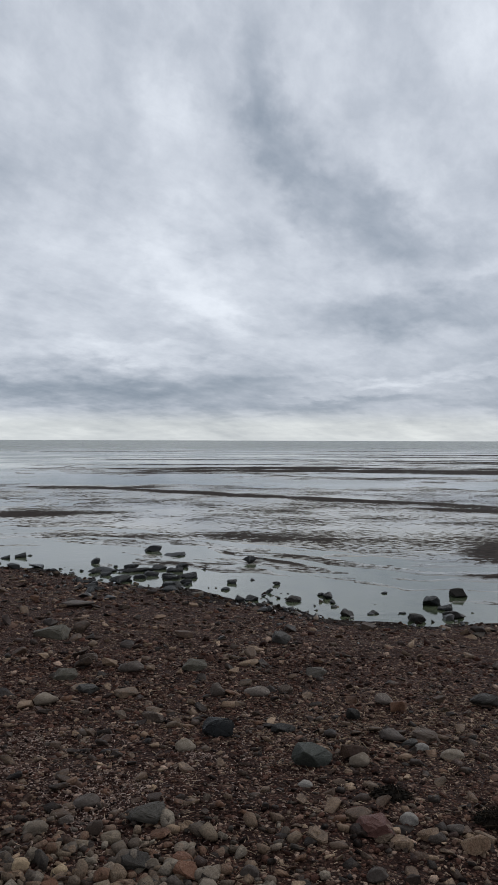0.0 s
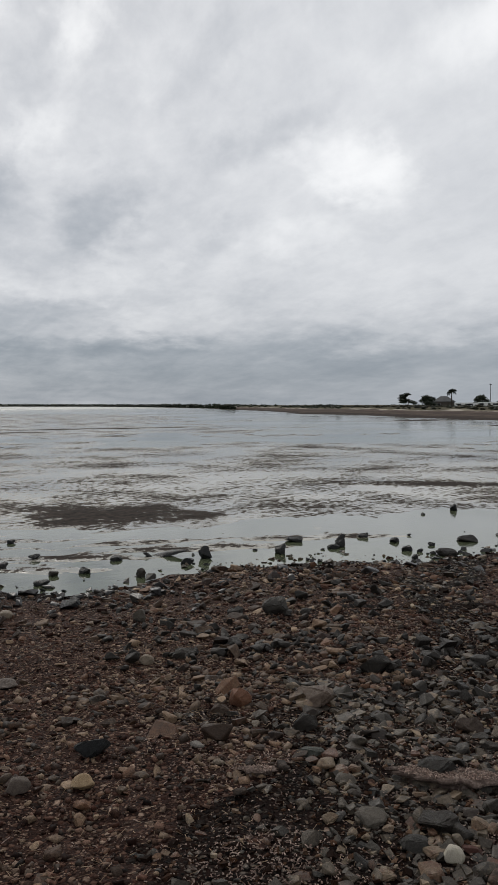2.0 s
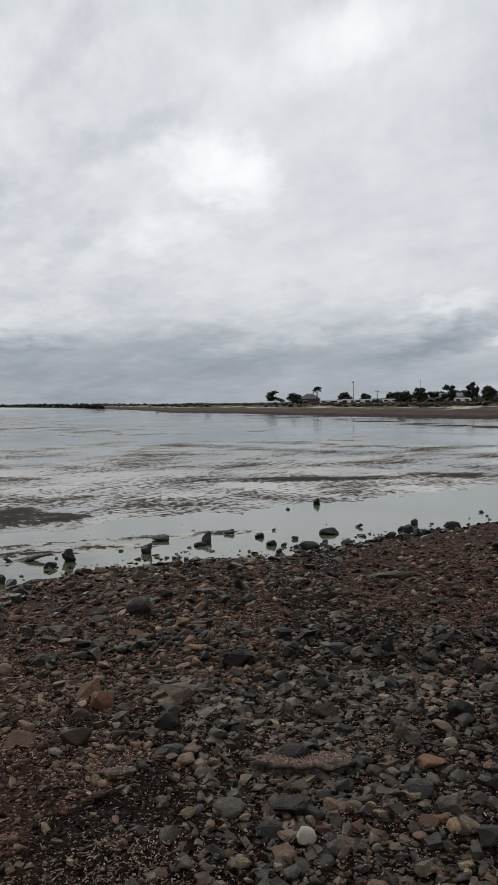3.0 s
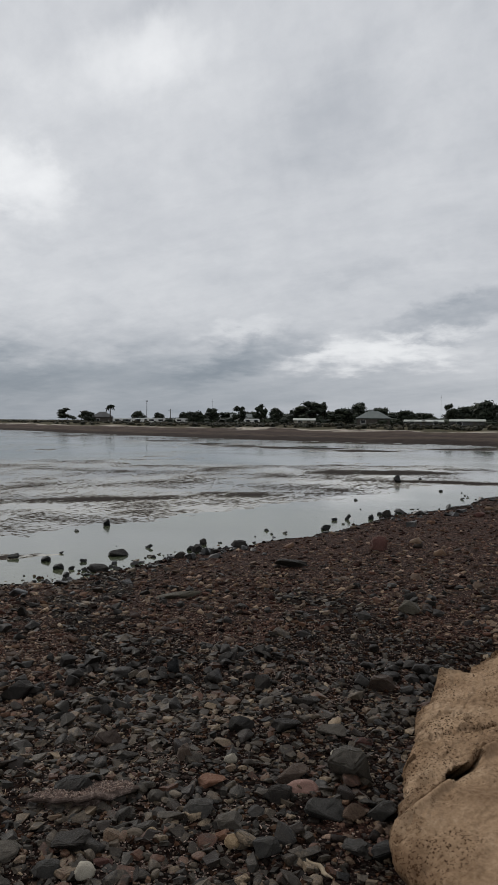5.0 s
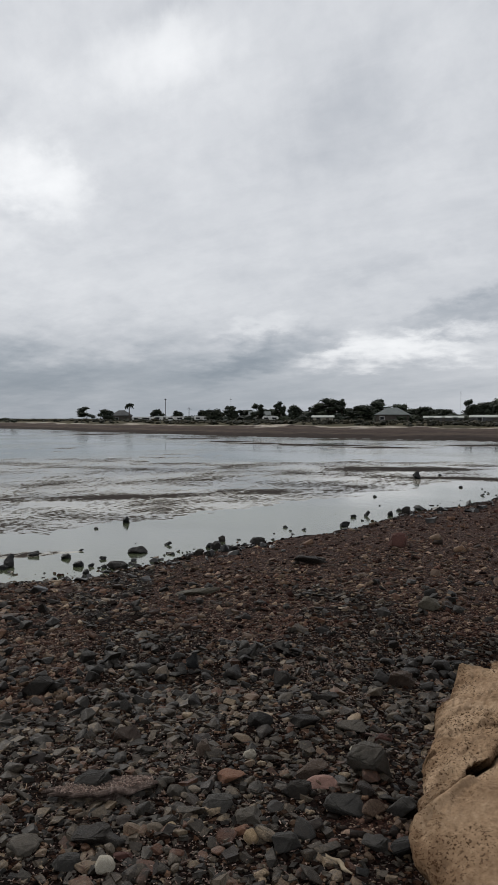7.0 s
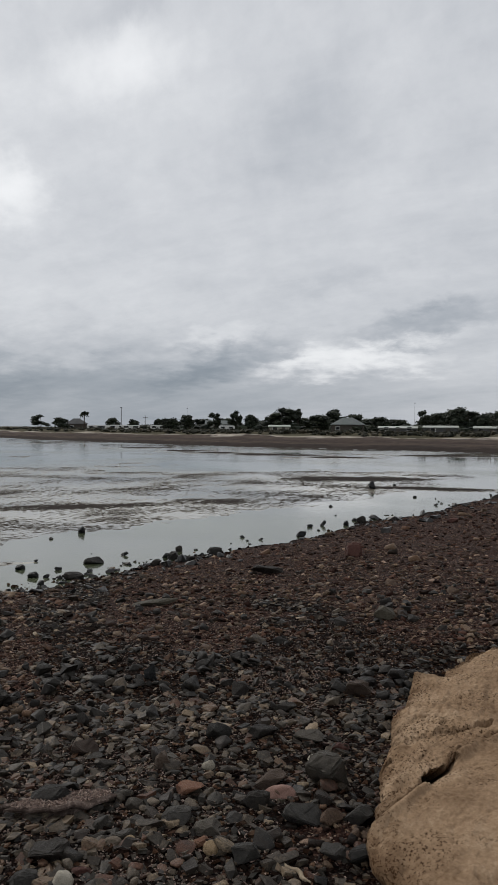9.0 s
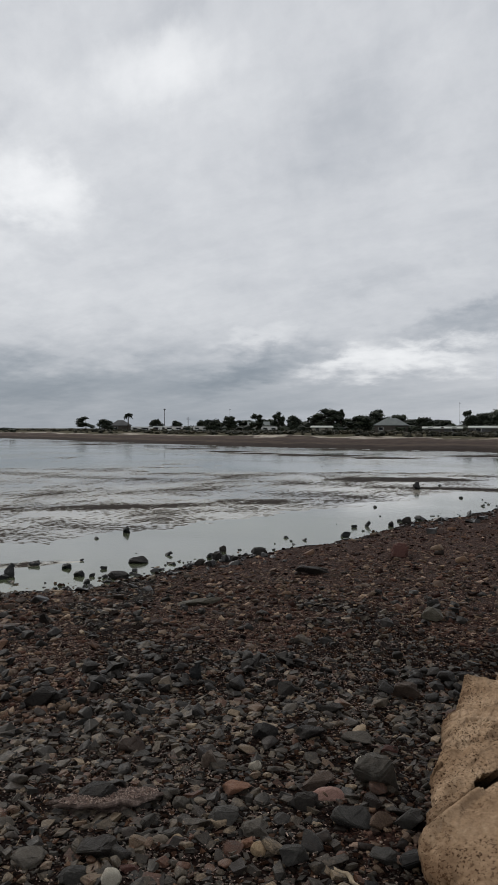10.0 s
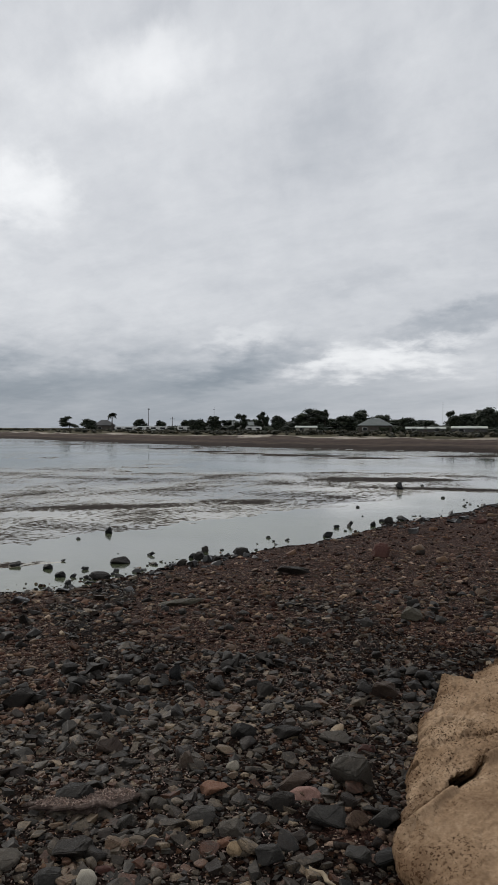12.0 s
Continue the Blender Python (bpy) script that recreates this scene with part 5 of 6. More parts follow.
def tan_bed(seed, count, r0, r1, az0, az1):
    """Rounded tan and brown pebbles that lie thick in one part of the beach."""
    rs = np.random.RandomState(seed)
    x, y, r, az = scatter(rs, count, r0, r1, az0, az1)
    keep = rs.rand(count) < np.clip((az1 - az) / 10, 0, 1) * np.clip((r1 - r) / 0.5, 0, 1) * np.clip(0.6 + 0.7 * billow(x * 1.3, y * 1.3, 55, 3), 0.1, 1)
    x, y = x[keep], y[keep]
    s = np.clip(0.042 * np.exp(rs.normal(0, 0.45, len(x))), 0.02, 0.10)
    size = np.stack([s, s * rs.uniform(0.65, 0.95, len(x)), s * rs.uniform(0.4, 0.7, len(x))], 1)
    bulk("tan_pebbles", unit_pebbles(660, 14, 22, 0.16, 2), rs, x, y, size, rs.uniform(0.1, 0.5, len(x)), M_TANPEBBLE, "rounded tan and brown pebbles on the beach", "pebbles", True, 0.4)


tan_bed(73, 1100, 2.5, 4.0, -4, 22)


def dark_bed(seed, count, r0, r1, az0, az1):
    """Chunky dark stones that thin out towards the red gravel."""
    rs = np.random.RandomState(seed)
    x, y, r, az = scatter(rs, count, r0, r1, az0, az1)
    keep = rs.rand(count) < np.clip((r1 - r) / 3.5, 0, 1) * np.clip((r - r0) / 1.2, 0, 1) * np.clip((az - az0) / 10, 0, 1) * np.clip(0.5 + 1.1 * billow(x * 0.9, y * 0.9, 57, 3), 0.08, 1) * (inland(x, y) > 0.2)
    x, y = x[keep], y[keep]
    s = np.clip(0.066 * np.exp(rs.normal(0, 0.4, len(x))), 0.035, 0.13)
    size = np.stack([s, s * rs.uniform(0.6, 0.95, len(x)), s * rs.uniform(0.4, 0.7, len(x))], 1)
    bulk("dark_stones", unit_pebbles(740, 20, 13, 0.10), rs, x, y, size, rs.uniform(0.2, 0.5, len(x)), STONES["dark"][0], "chunky dark grey stones strewn over brown gravel", "pebbles", False, 0.3)


dark_bed(75, 2600, 4.3, 9.5, 66, 130)


def edge_bed(seed, count, r0, r1, mean, shapes):
    """Dark wet stones crowded along the waterline, thinning out both ways."""
    rs = np.random.RandomState(seed)
    x, y, r, az = scatter(rs, count, r0, r1, 0, 126)
    d = inland(x, y)
    crowd = 0.5 + 0.8 * billow(x * 0.8, y * 0.8, 97, 3)
    keep = rs.rand(count) < np.clip(crowd, 0.06, 1) * np.where(d > 0.2, np.exp(-(((d - 0.2) / 0.75) ** 2)), np.exp(-(((d - 0.2) / 0.38) ** 2))) * np.where(az < 50, 0.8, 0.9)
    x, y = x[keep], y[keep]
    s = np.clip(mean * np.exp(rs.normal(0, 0.5, len(x))), 0.03, 0.22)
    size = np.stack([s, s * rs.uniform(0.55, 0.95, len(x)), s * rs.uniform(0.3, 0.65, len(x))], 1)
    bulk("wet_stones", shapes, rs, x, y, size, rs.uniform(0.05, 0.4, len(x)), M_WETSTONE, "dark wet stones crowded along the waterline", "stones", False, 0.35)


edge_bed(70, 9000, 6.0, 13.5, 0.065, unit_pebbles(620, 18, 12, 0.08))
edge_bed(71, 9000, 13.0, 27.0, 0.085, SHARDS)


def litter(name, seed, count, r0, r1, az0, az1, long, thick, weight, mat, label, category):
    """Short bent stems or shell splinters lying on the beach."""
    rs = np.random.RandomState(seed)
    x, y, r, az = scatter(rs, count, r0, r1, az0, az1)
    keep = (rs.rand(count) < weight(x, y, r, az)) & (inland(x, y) > 0.15)
    x, y = x[keep], y[keep]
    n = len(x)
    length = long * np.exp(rs.normal(0, 0.45, n))
    bend = rs.normal(0, 0.35, n)
    shapes = []
    for k in range(8):
        b = rs.normal(0, 0.25)
        mid = np.array([[0, b, 0.35], [0, b + 1, 0.35], [0, b + 0.5, 1.0]]) * (1, 1, 1)
        pts = np.concatenate([np.array([[-0.5, 0, 0], [-0.5, 1, 0], [-0.5, 0.5, 0.6]]), mid, np.array([[0.5, 0, 0], [0.5, 1, 0], [0.5, 0.5, 0.6]])])
        f = [(0, 1, 4, 3), (1, 2, 5, 4), (2, 0, 3, 5), (3, 4, 7, 6), (4, 5, 8, 7), (5, 3, 6, 8)]
        shapes.append((pts, np.array(f)))
    size = np.stack([length, thick * rs.uniform(0.6, 1.5, n), thick * rs.uniform(0.6, 1.4, n)], 1)
    bulk(name, shapes, rs, x, y, size, rs.uniform(0.4, 2.5, n), mat, label, category, False, 0.18)


def straw_weight(x, y, r, az):
    patch = np.clip(0.35 + 0.9 * billow(x * 0.9, y * 0.9, 71, 4), 0.05, 1)
    return patch * np.clip(1.15 - 0.9 * np.clip((az - 72) / 25, 0, 1), 0.25, 1)


def blots(*places, strewn=0.045):
    def weight(x, y, r, az):
        w = np.zeros(len(x)) + strewn * np.clip(1 + billow(x * 1.5, y * 1.5, 83, 3), 0, 2)
        for px, py, s, k in places:
            w = np.maximum(w, k * np.exp(-((x - px) ** 2 + (y - py) ** 2) / s**2 * (1.2 + billow(x * 3, y * 3, 81, 3))))
        return w
    return weight


litter("dry_seagrass", 91, 40000, 1.9, 8.5, -4, 132, 0.026, 0.0022, straw_weight, M_STRAW, "bits of dry straw-coloured seagrass on beach", "seagrass litter")
litter("dry_seagrass", 95, 22000, 2.2, 6.0, 5, 78, 0.026, 0.0025, lambda x, y, r, az: np.clip(1.2 * billow(x * 1.1, y * 1.1, 77, 4) + 0.1, 0.03, 1), M_STRAW, "tangled dry straw-coloured seagrass on brown beach", "seagrass litter")
litter("shell_grit", 93, 20000, 3.3, 5.2, -4, 24, 0.011, 0.0045, blots((0.46, 4.02, 0.20, 0.9), (0.16, 4.86, 0.26, 0.8), (0.02, 4.41, 0.2, 0.7), (0.2, 4.2, 0.14, 0.5)), M_GRIT, "pale sandy shell grit lying in drifts", "shell grit")
litter("shell_grit", 94, 60000, 1.9, 7.4, 70, 118, 0.010, 0.0045, blots((2.75, 0.5, 0.38, 0.9), (3.75, -0.25, 0.4, 0.8), (3.7, 0.75, 0.25, 0.7), (5.0, -1.7, 0.5, 0.6), (3.0, -0.5, 0.5, 0.45), (4.3, -1.35, 0.35, 0.6), strewn=0.14), M_GRIT, "pinkish pale shell grit between dark pebbles", "shell grit")
litter("shell_grit", 92, 50000, 1.9, 8.0, -4, 132, 0.011, 0.0045,
       blots((2.75, 0.5, 0.40, 1.0), (3.75, -0.25, 0.45, 0.9), (3.7, 0.75, 0.3, 0.8), (5.0, -1.7, 0.5, 0.7), (0.95, 4.1, 0.35, 0.8), (0.4, 4.4, 0.4, 0.7), (3.0, -0.5, 0.6, 0.5), (2.6, -0.9, 0.5, 0.4)),
       M_GRIT, "pale crushed shell grit between the pebbles", "shell grit")


# ---- driftwood and the sandstone boulder ----
def driftwood(x, y, long, wide, high, turn, label, mat):
    bm = bmesh.new()
    pts = [(long * (k / 7 - 0.5), 0.06 * long * math.sin(k * 1.3), high * 0.5 + 0.15 * high * math.sin(k * 2.1)) for k in range(8)]
    tube(bm, pts, [wide * 0.5 * s for s in (0.35, 0.7, 0.95, 1.0, 0.9, 0.95, 0.7, 0.3)], 9)
    for v in bm.verts:
        v.co.z = (v.co.z - high * 0.5) * high / wide + high * 0.5
        v.co += 0.06 * wide * Vector((noise.noise(v.co * 30), noise.noise(v.co * 33), noise.noise(v.co * 35)))
    ob = part("driftwood", bm, mat)
    ob.matrix_basis = pose(x, y, lay(x, y) - 0.15 * high, 0, 0, turn)
    return tagged(ob, label, "driftwood")


def sandstone_slab():
    """A long low slab: u runs along its seaward edge, v across it, away from the sea."""
    ox, oy, ex, ey = 2.41, -1.24, 0.772, -0.635
    at_u = (-0.62, -0.5, -0.25, 0.0, 0.12, 0.3, 0.8, 1.2, 1.53, 1.9, 2.19, 2.26, 2.44, 2.88, 3.15, 3.6)
    edge = (0.9, 0.55, 0.17, 0.03, -0.035, -0.10, -0.185, -0.235, -0.305, -0.285, -0.31, -0.17, -0.165, -0.09, 0.0, 0.3)
    u = np.concatenate([np.linspace(-0.62, 0.70, 110), np.linspace(0.705, 1.60, 200), np.linspace(1.612, 3.6, 140)])
    v = np.concatenate([np.full(5, 0.0), np.linspace(0.006, 0.70, 120), np.geomspace(0.72, 2.3, 38)])
    uu, vv = np.meshgrid(u, v, indexing="ij")
    ve = np.interp(uu, at_u, edge) + 0.022 * billow(uu * 6, 0 * uu, 5, 4)
    rise = np.array([-0.22, -0.06, 0.03, 0.075, 0.105] + [0.0] * 158)[None, :]
    tuck = np.array([0.22, 0.13, 0.045, -0.012, -0.005] + [0.0] * 158)[None, :]
    inner = np.arange(len(v))[None, :] >= 5
    V = ve + np.where(inner, vv, tuck)
    top = 0.118 + 0.06 * (1 - np.exp(-vv / 0.10)) + 0.16 * np.clip(vv / 1.3, 0, 1) - 0.05 * np.clip((uu - 1.2) / 2, 0, 1)
    top = top + 0.030 * billow(uu * 1.5, V * 1.5, 15, 4) + 0.011 * billow(uu * 8, V * 8, 16, 5, 0.75)
    # a smooth lower bed overlapped by a rougher one, a hollow and two cracks
    bed = uu + 0.11 - np.interp(V, (-0.4, -0.15, -0.067, 0.0, 0.043, 0.083, 0.122, 0.146, 0.2, 0.26, 0.8), (0.30, 0.47, 0.541, 0.666, 0.785, 0.954, 1.079, 1.131, 1.258, 1.321, 2.2))
    bed = bed + 0.012 * billow(uu * 7, V * 7, 17, 3)
    top = top + 0.030 * np.exp(-((bed + 0.05) / 0.06) ** 2) - 0.045 * np.exp(-((bed - 0.015) / 0.022) ** 2) + 0.012 / (1 + np.exp(-bed / 0.02))
    top = top + np.where(bed > 0, 0.013, 0.003) * billow(uu * 10, V * 24, 18, 4, 0.7)
    pit = billow(uu * 13, V * 13, 19, 3)
    top = top - 0.018 * np.clip((pit - 0.55) / 0.2, 0, 1) * np.clip(0.5 + billow(uu * 2.1, V * 2.1, 20, 2), 0, 1)

    def groove(u0, v0, du, dv, wide, deep):
        u0 = u0 - 0.11
        k = np.clip(((uu - u0) * du + (V - v0) * dv) / (du * du + dv * dv), 0, 1)
        off = np.hypot(uu - u0 - k * du, V - v0 - k * dv)
        w = wide * (0.35 + np.sin(np.pi * np.clip(k, 0.02, 0.98)) * (1.1 - 0.35 * k)) 
        q = np.clip((1.12 - off / w) / 0.32, 0, 1)
        return -deep * q * q * (3 - 2 * q)

    cave = groove(0.74, 0.035, 0.28, 0.085, 0.036, 1.0)
    top = top + 0.5 * cave
    for a, b in (((1.402, -0.007), (1.386, 0.081)), ((1.386, 0.081), (1.438, 0.158)), ((1.438, 0.158), (1.532, 0.236)), ((1.258, 0.202), (1.33, 0.27))):
        top = top + groove(a[0], a[1], b[0] - a[0], b[1] - a[1], 0.024, 0.24)
    top = top + groove(0.98, -0.20, 0.08, 0.02, 0.010, 0.04)
    top = top + 0.075 * np.exp(-(((uu - 2.2) / 0.06) ** 2) - (vv / 0.10) ** 2)
    drop = np.clip((uu + 0.62) / 0.22, 0, 1) * np.clip((3.6 - uu) / 0.3, 0, 1) * np.clip((2.3 - vv) / 0.4, 0, 1)
    lift = np.where(inner, top, rise + 0.016 * billow(uu * 8, rise * 20 + 0 * uu, 25, 4))
    z = 0.30 + np.where(drop < 1, lift * drop ** 0.5 - 0.25 * (1 - drop), lift)
    V = V + np.where(inner, 0, 0.012 * billow(uu * 11, rise * 25 + 0 * uu, 26, 4))
    # the hollow runs back under the rougher bed
    uu, V = uu - 0.45 * cave * inner, V + 0.42 * cave * inner
    x, y = ox + ex * uu + ey * V, oy + ey * uu - ex * V
    n, m = x.shape
    i = (np.arange(n - 1)[:, None] * m + np.arange(m - 1)[None]).ravel()
    faces = np.stack([i, i + m, i + m + 1, i + 1], 1)
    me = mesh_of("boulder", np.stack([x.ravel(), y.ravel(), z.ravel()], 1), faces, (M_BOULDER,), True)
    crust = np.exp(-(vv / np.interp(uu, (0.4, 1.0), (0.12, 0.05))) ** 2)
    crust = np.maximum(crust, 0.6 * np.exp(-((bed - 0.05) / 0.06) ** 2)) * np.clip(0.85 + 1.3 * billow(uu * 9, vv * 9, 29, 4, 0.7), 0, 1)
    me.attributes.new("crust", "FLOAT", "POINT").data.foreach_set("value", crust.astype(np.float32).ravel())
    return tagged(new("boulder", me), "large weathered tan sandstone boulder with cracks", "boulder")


def seaweed_clump(x, y, wide, high, seed):
    """A tangled heap of rotting dark weed: many short bent strands."""
    rnd = random.Random(seed)
    bm = bmesh.new()
    for _ in range(260):
        a, q = rnd.uniform(0, 6.28), math.sqrt(rnd.random())
        h = high * (1 - q * q) * rnd.uniform(0.3, 1.0)
        p = Vector((0.5 * wide * q * math.cos(a), 0.4 * wide * q * math.sin(a), h))
        d = Vector((rnd.gauss(0, 1), rnd.gauss(0, 1), rnd.gauss(0, 0.5))).normalized() * rnd.uniform(0.012, 0.04)
        bow = Vector((rnd.gauss(0, 0.008), rnd.gauss(0, 0.008), rnd.uniform(0, 0.014)))
        w = rnd.uniform(0.002, 0.005)
        tube(bm, [p - d, p + bow, p + d], [w * 0.6, w, w * 0.4], 4)
    core = bmesh.ops.create_icosphere(bm, subdivisions=3, radius=0.5, matrix=Matrix.Diagonal((wide * 0.9, wide * 0.72, high * 1.5, 1)))["verts"]
    for v in core:
        v.co += v.co.normalized() * 0.022 * noise.noise(v.co * 45 + Vector((seed, 0, 0)))
    ob = part("seaweed", bm, M_WEED)
    ob.matrix_basis = pose(x, y, lay(x, y), 0, 0, -math.degrees(math.atan2(x, y)))
    return tagged(ob, "clump of black rotting seaweed on brown beach", "seaweed", "seaweed clumps on the beach")


def grit_crust(x, y, wide, deep, high, turn, seed):
    """A caked sheet of grit, undercut along its edge."""
    bm = bmesh.new()
    rings = []
    for scale, z in ((0.66, -0.5), (0.70, 0.50), (1.0, 0.74), (1.0, 0.88), (0.88, 1.0), (0.55, 1.04), (0.25, 1.0)):
        ring = []
        for k in range(44):
            a = 2 * math.pi * k / 44
            q = scale * (1 + 0.5 * noise.noise(Vector((math.cos(a) * 1.4, math.sin(a) * 1.4, seed))) + 0.34 * noise.noise(Vector((math.cos(a) * 4, math.sin(a) * 4, seed))) + 0.2 * noise.noise(Vector((math.cos(a) * 11, math.sin(a) * 11, seed))))
            px, py = 0.5 * wide * q * math.cos(a), 0.5 * deep * q * math.sin(a)
            ring.append(bm.verts.new((px, py, high * (z + 0.22 * noise.noise(Vector((px * 14, py * 14, seed)))))))
        rings.append(ring)
    for a, b in zip(rings, rings[1:]):
        for k in range(44):
            bm.faces.new((a[k], a[(k + 1) % 44], b[(k + 1) % 44], b[k]))
    bm.faces.new(rings[-1])
    ob = part("grit_crust", bm, M_CRUST)
    ob.matrix_basis = pose(x, y, lay(x, y) - 0.1 * high, -8, 0, turn)
    rnd = random.Random(seed)
    bm = bmesh.new()
    for _ in range(int(9000 * wide * deep)):
        a, q = rnd.uniform(0, 6.28), math.sqrt(rnd.random()) * 0.92
        p = Vector((0.5 * wide * q * math.cos(a), 0.5 * deep * q * math.sin(a), high * (1.0 + 0.1 * rnd.random())))
        d = Vector((rnd.gauss(0, 1), rnd.gauss(0, 1), rnd.gauss(0, 0.5))).normalized() * rnd.uniform(0.003, 0.008)
        tube(bm, [p - d, p + d], [0.0024, 0.0018], 4)
    part("grit", bm, M_GRIT, ob, "loose pinkish shell grit")
    return tagged(ob, "caked pale grit crust undercut at its edge", "grit crust", "grit crusts on the beach")


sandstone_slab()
grit_crust(3.62, -0.20, 0.50, 0.20, 0.062, -88, 3)
grit_crust(3.55, 0.68, 0.17, 0.10, 0.022, -75, 7)
seaweed_clump(1.82, 3.60, 0.20, 0.055, 1)
seaweed_clump(2.15, 3.20, 0.21, 0.060, 2)
driftwood(3.74, 3.95, 0.20, 0.05, 0.03, -60, "short pale yellow piece of driftwood on beach", M_DRIFT)
driftwood(2.75, -1.05, 0.16, 0.02, 0.02, 20, "thin bleached stick lying between dark pebbles", M_DRIFT)


# ---- the far shore: trees, scrub, houses, poles ----
def leaves(bm, centre, radii, count, size, rnd):
    """Small bent leaf sprays in a clump, round a dense heart."""
    heart = bmesh.ops.create_icosphere(bm, subdivisions=1, radius=0.8, matrix=Matrix.Translation(centre) @ Matrix.Diagonal((*radii, 1)))["verts"] if count > 12 else ()
    for v in heart:
        v.co += Vector((rnd.gauss(0, 0.12) * radii[0], rnd.gauss(0, 0.12) * radii[1], rnd.gauss(0, 0.12) * radii[2]))
    for _ in range(count):
        d = Vector((rnd.gauss(0, 1), rnd.gauss(0, 1), rnd.gauss(0, 1))).normalized() * rnd.uniform(0.6, 1.25) ** 0.5
        p = Vector(centre) + Vector((d.x * radii[0], d.y * radii[1], d.z * radii[2]))
        a = Vector((rnd.gauss(0, 1), rnd.gauss(0, 1), rnd.gauss(0, 0.6))).normalized() * size * rnd.uniform(0.6, 1.4)
        b = a.orthogonal().normalized() * size * rnd.uniform(0.5, 0.9)
        b.rotate(Matrix.Rotation(rnd.uniform(0, 6.28), 3, a.normalized()))
        q = [bm.verts.new(p - a), bm.verts.new(p + b), bm.verts.new(p + a), bm.verts.new(p - b)]
        bm.faces.new(q)


def tree(az, r, top, wide, style, seed, label):
    rnd = random.Random(seed)
    x, y = bearing(az, r)
    g = lay(x, y) - 0.05
    h = top - g
    base = new("tree")
    base.matrix_basis = pose(x, y, g)
    bm = bmesh.new()
    crown = bmesh.new()
    if style == "dome":
        wide = 1.2 * wide
        tube(bm, [(0, 0, 0), (0.1, 0, 0.3 * h), (0, 0.1, 0.65 * h)], [0.05 * h, 0.04 * h, 0.015 * h])
        for k in range(5):
            a = k * 1.26
            tube(bm, [(0.05, 0, 0.25 * h), (0.22 * wide * math.cos(a), 0.22 * wide * math.sin(a), 0.5 * h), (0.34 * wide * math.cos(a), 0.34 * wide * math.sin(a), 0.68 * h)], [0.025 * h, 0.016 * h, 0.006 * h], 5)
        for _ in range(34):
            a, e = rnd.uniform(0, 6.28), rnd.uniform(0, 1)
            q = math.sqrt(1 - e * e * 0.8) * rnd.uniform(0.3, 0.86)
            leaves(crown, (0.5 * wide * q * math.cos(a), 0.5 * wide * q * math.sin(a), h * (0.14 + 0.72 * e)), (rnd.uniform(0.11, 0.20) * wide, 0.16 * wide, rnd.uniform(0.09, 0.16) * h), 34, 0.27, rnd)
    elif style == "open":
        lean = rnd.uniform(-0.1, 0.1) * h
        tube(bm, [(0, 0, 0), (lean * 0.4, 0, 0.35 * h), (lean, 0, 0.6 * h)], [0.04 * h, 0.03 * h, 0.018 * h])
        for k in range(13):
            a, q, e = rnd.uniform(0, 6.28), rnd.uniform(0.05, 0.48) * wide, rnd.uniform(0.30, 0.92)
            tip = (lean + q * math.cos(a), q * math.sin(a), h * e)
            tube(bm, [(lean * 0.8, 0, 0.45 * h), (lean + 0.5 * q * math.cos(a), 0.5 * q * math.sin(a), h * (0.25 + 0.5 * e)), tip], [0.018 * h, 0.012 * h, 0.005 * h], 5)
            for _ in range(3):
                leaves(crown, (tip[0] + rnd.gauss(0, 0.06 * wide), tip[1] + rnd.gauss(0, 0.06 * wide), tip[2] + rnd.gauss(0, 0.03 * h)), (rnd.uniform(0.10, 0.20) * wide, 0.15 * wide, rnd.uniform(0.06, 0.11) * h), 30, 0.26, rnd)
    else:
        tube(bm, [(0, 0, 0), (0.02 * h, 0, 0.4 * h), (0, 0, 0.86 * h)], [0.035 * h, 0.03 * h, 0.025 * h])
        for k in range(26):
            a, droop = k * 2.4, rnd.uniform(-0.25, 0.9)
            for s in range(10):
                f = s / 9
                p = (0.5 * wide * f * math.cos(a), 0.5 * wide * f * math.sin(a), h * 0.86 + 0.5 * wide * (f * droop - 0.8 * f * f * (1.1 - 0.6 * droop)))
                leaves(crown, p, (0.12, 0.12, 0.10), 4, 0.26, rnd)
    part("trunk", bm, M_BARK, base)
    part("crown", crown, M_LEAF, base)
    return tagged(base, label, "tree", "trees on the far shore")


DOME, OPEN, PALM = "dense dark rounded tree on far shore", "open-crowned dark tree on far shore", "dark palm with round head above houses"
for az, r, top, wide, style, label in (
        (90.9, 335, 6.6, 8.5, "open", OPEN), (92.3, 320, 6.0, 6.4, "dome", DOME), (93.95, 330, 8.8, 3.6, "palm", PALM),
        (96.0, 315, 5.9, 5.4, "dome", DOME), (97.5, 315, 5.2, 5.0, "dome", DOME), (99.4, 305, 5.4, 4.5, "dome", DOME)):
    tree(az, r, top, wide, style, int(az * 10), label)
for az, r, top, wide, style, label in (
        (100.2, 290, 6.0, 6.5, "dome", DOME), (101.6, 285, 6.6, 6.5, "open", OPEN), (103.5, 275, 7.6, 6.0, "open", OPEN), (105.1, 270, 8.3, 5.2, "open", OPEN),
        (106.3, 270, 6.8, 5.5, "dome", DOME), (107.3, 285, 6.0, 2.6, "open", OPEN), (108.6, 262, 9.0, 12.5, "dome", DOME), (109.7, 262, 8.4, 4.0, "open", OPEN)):
    tree(az, r, top, wide, style, int(az * 10), label)
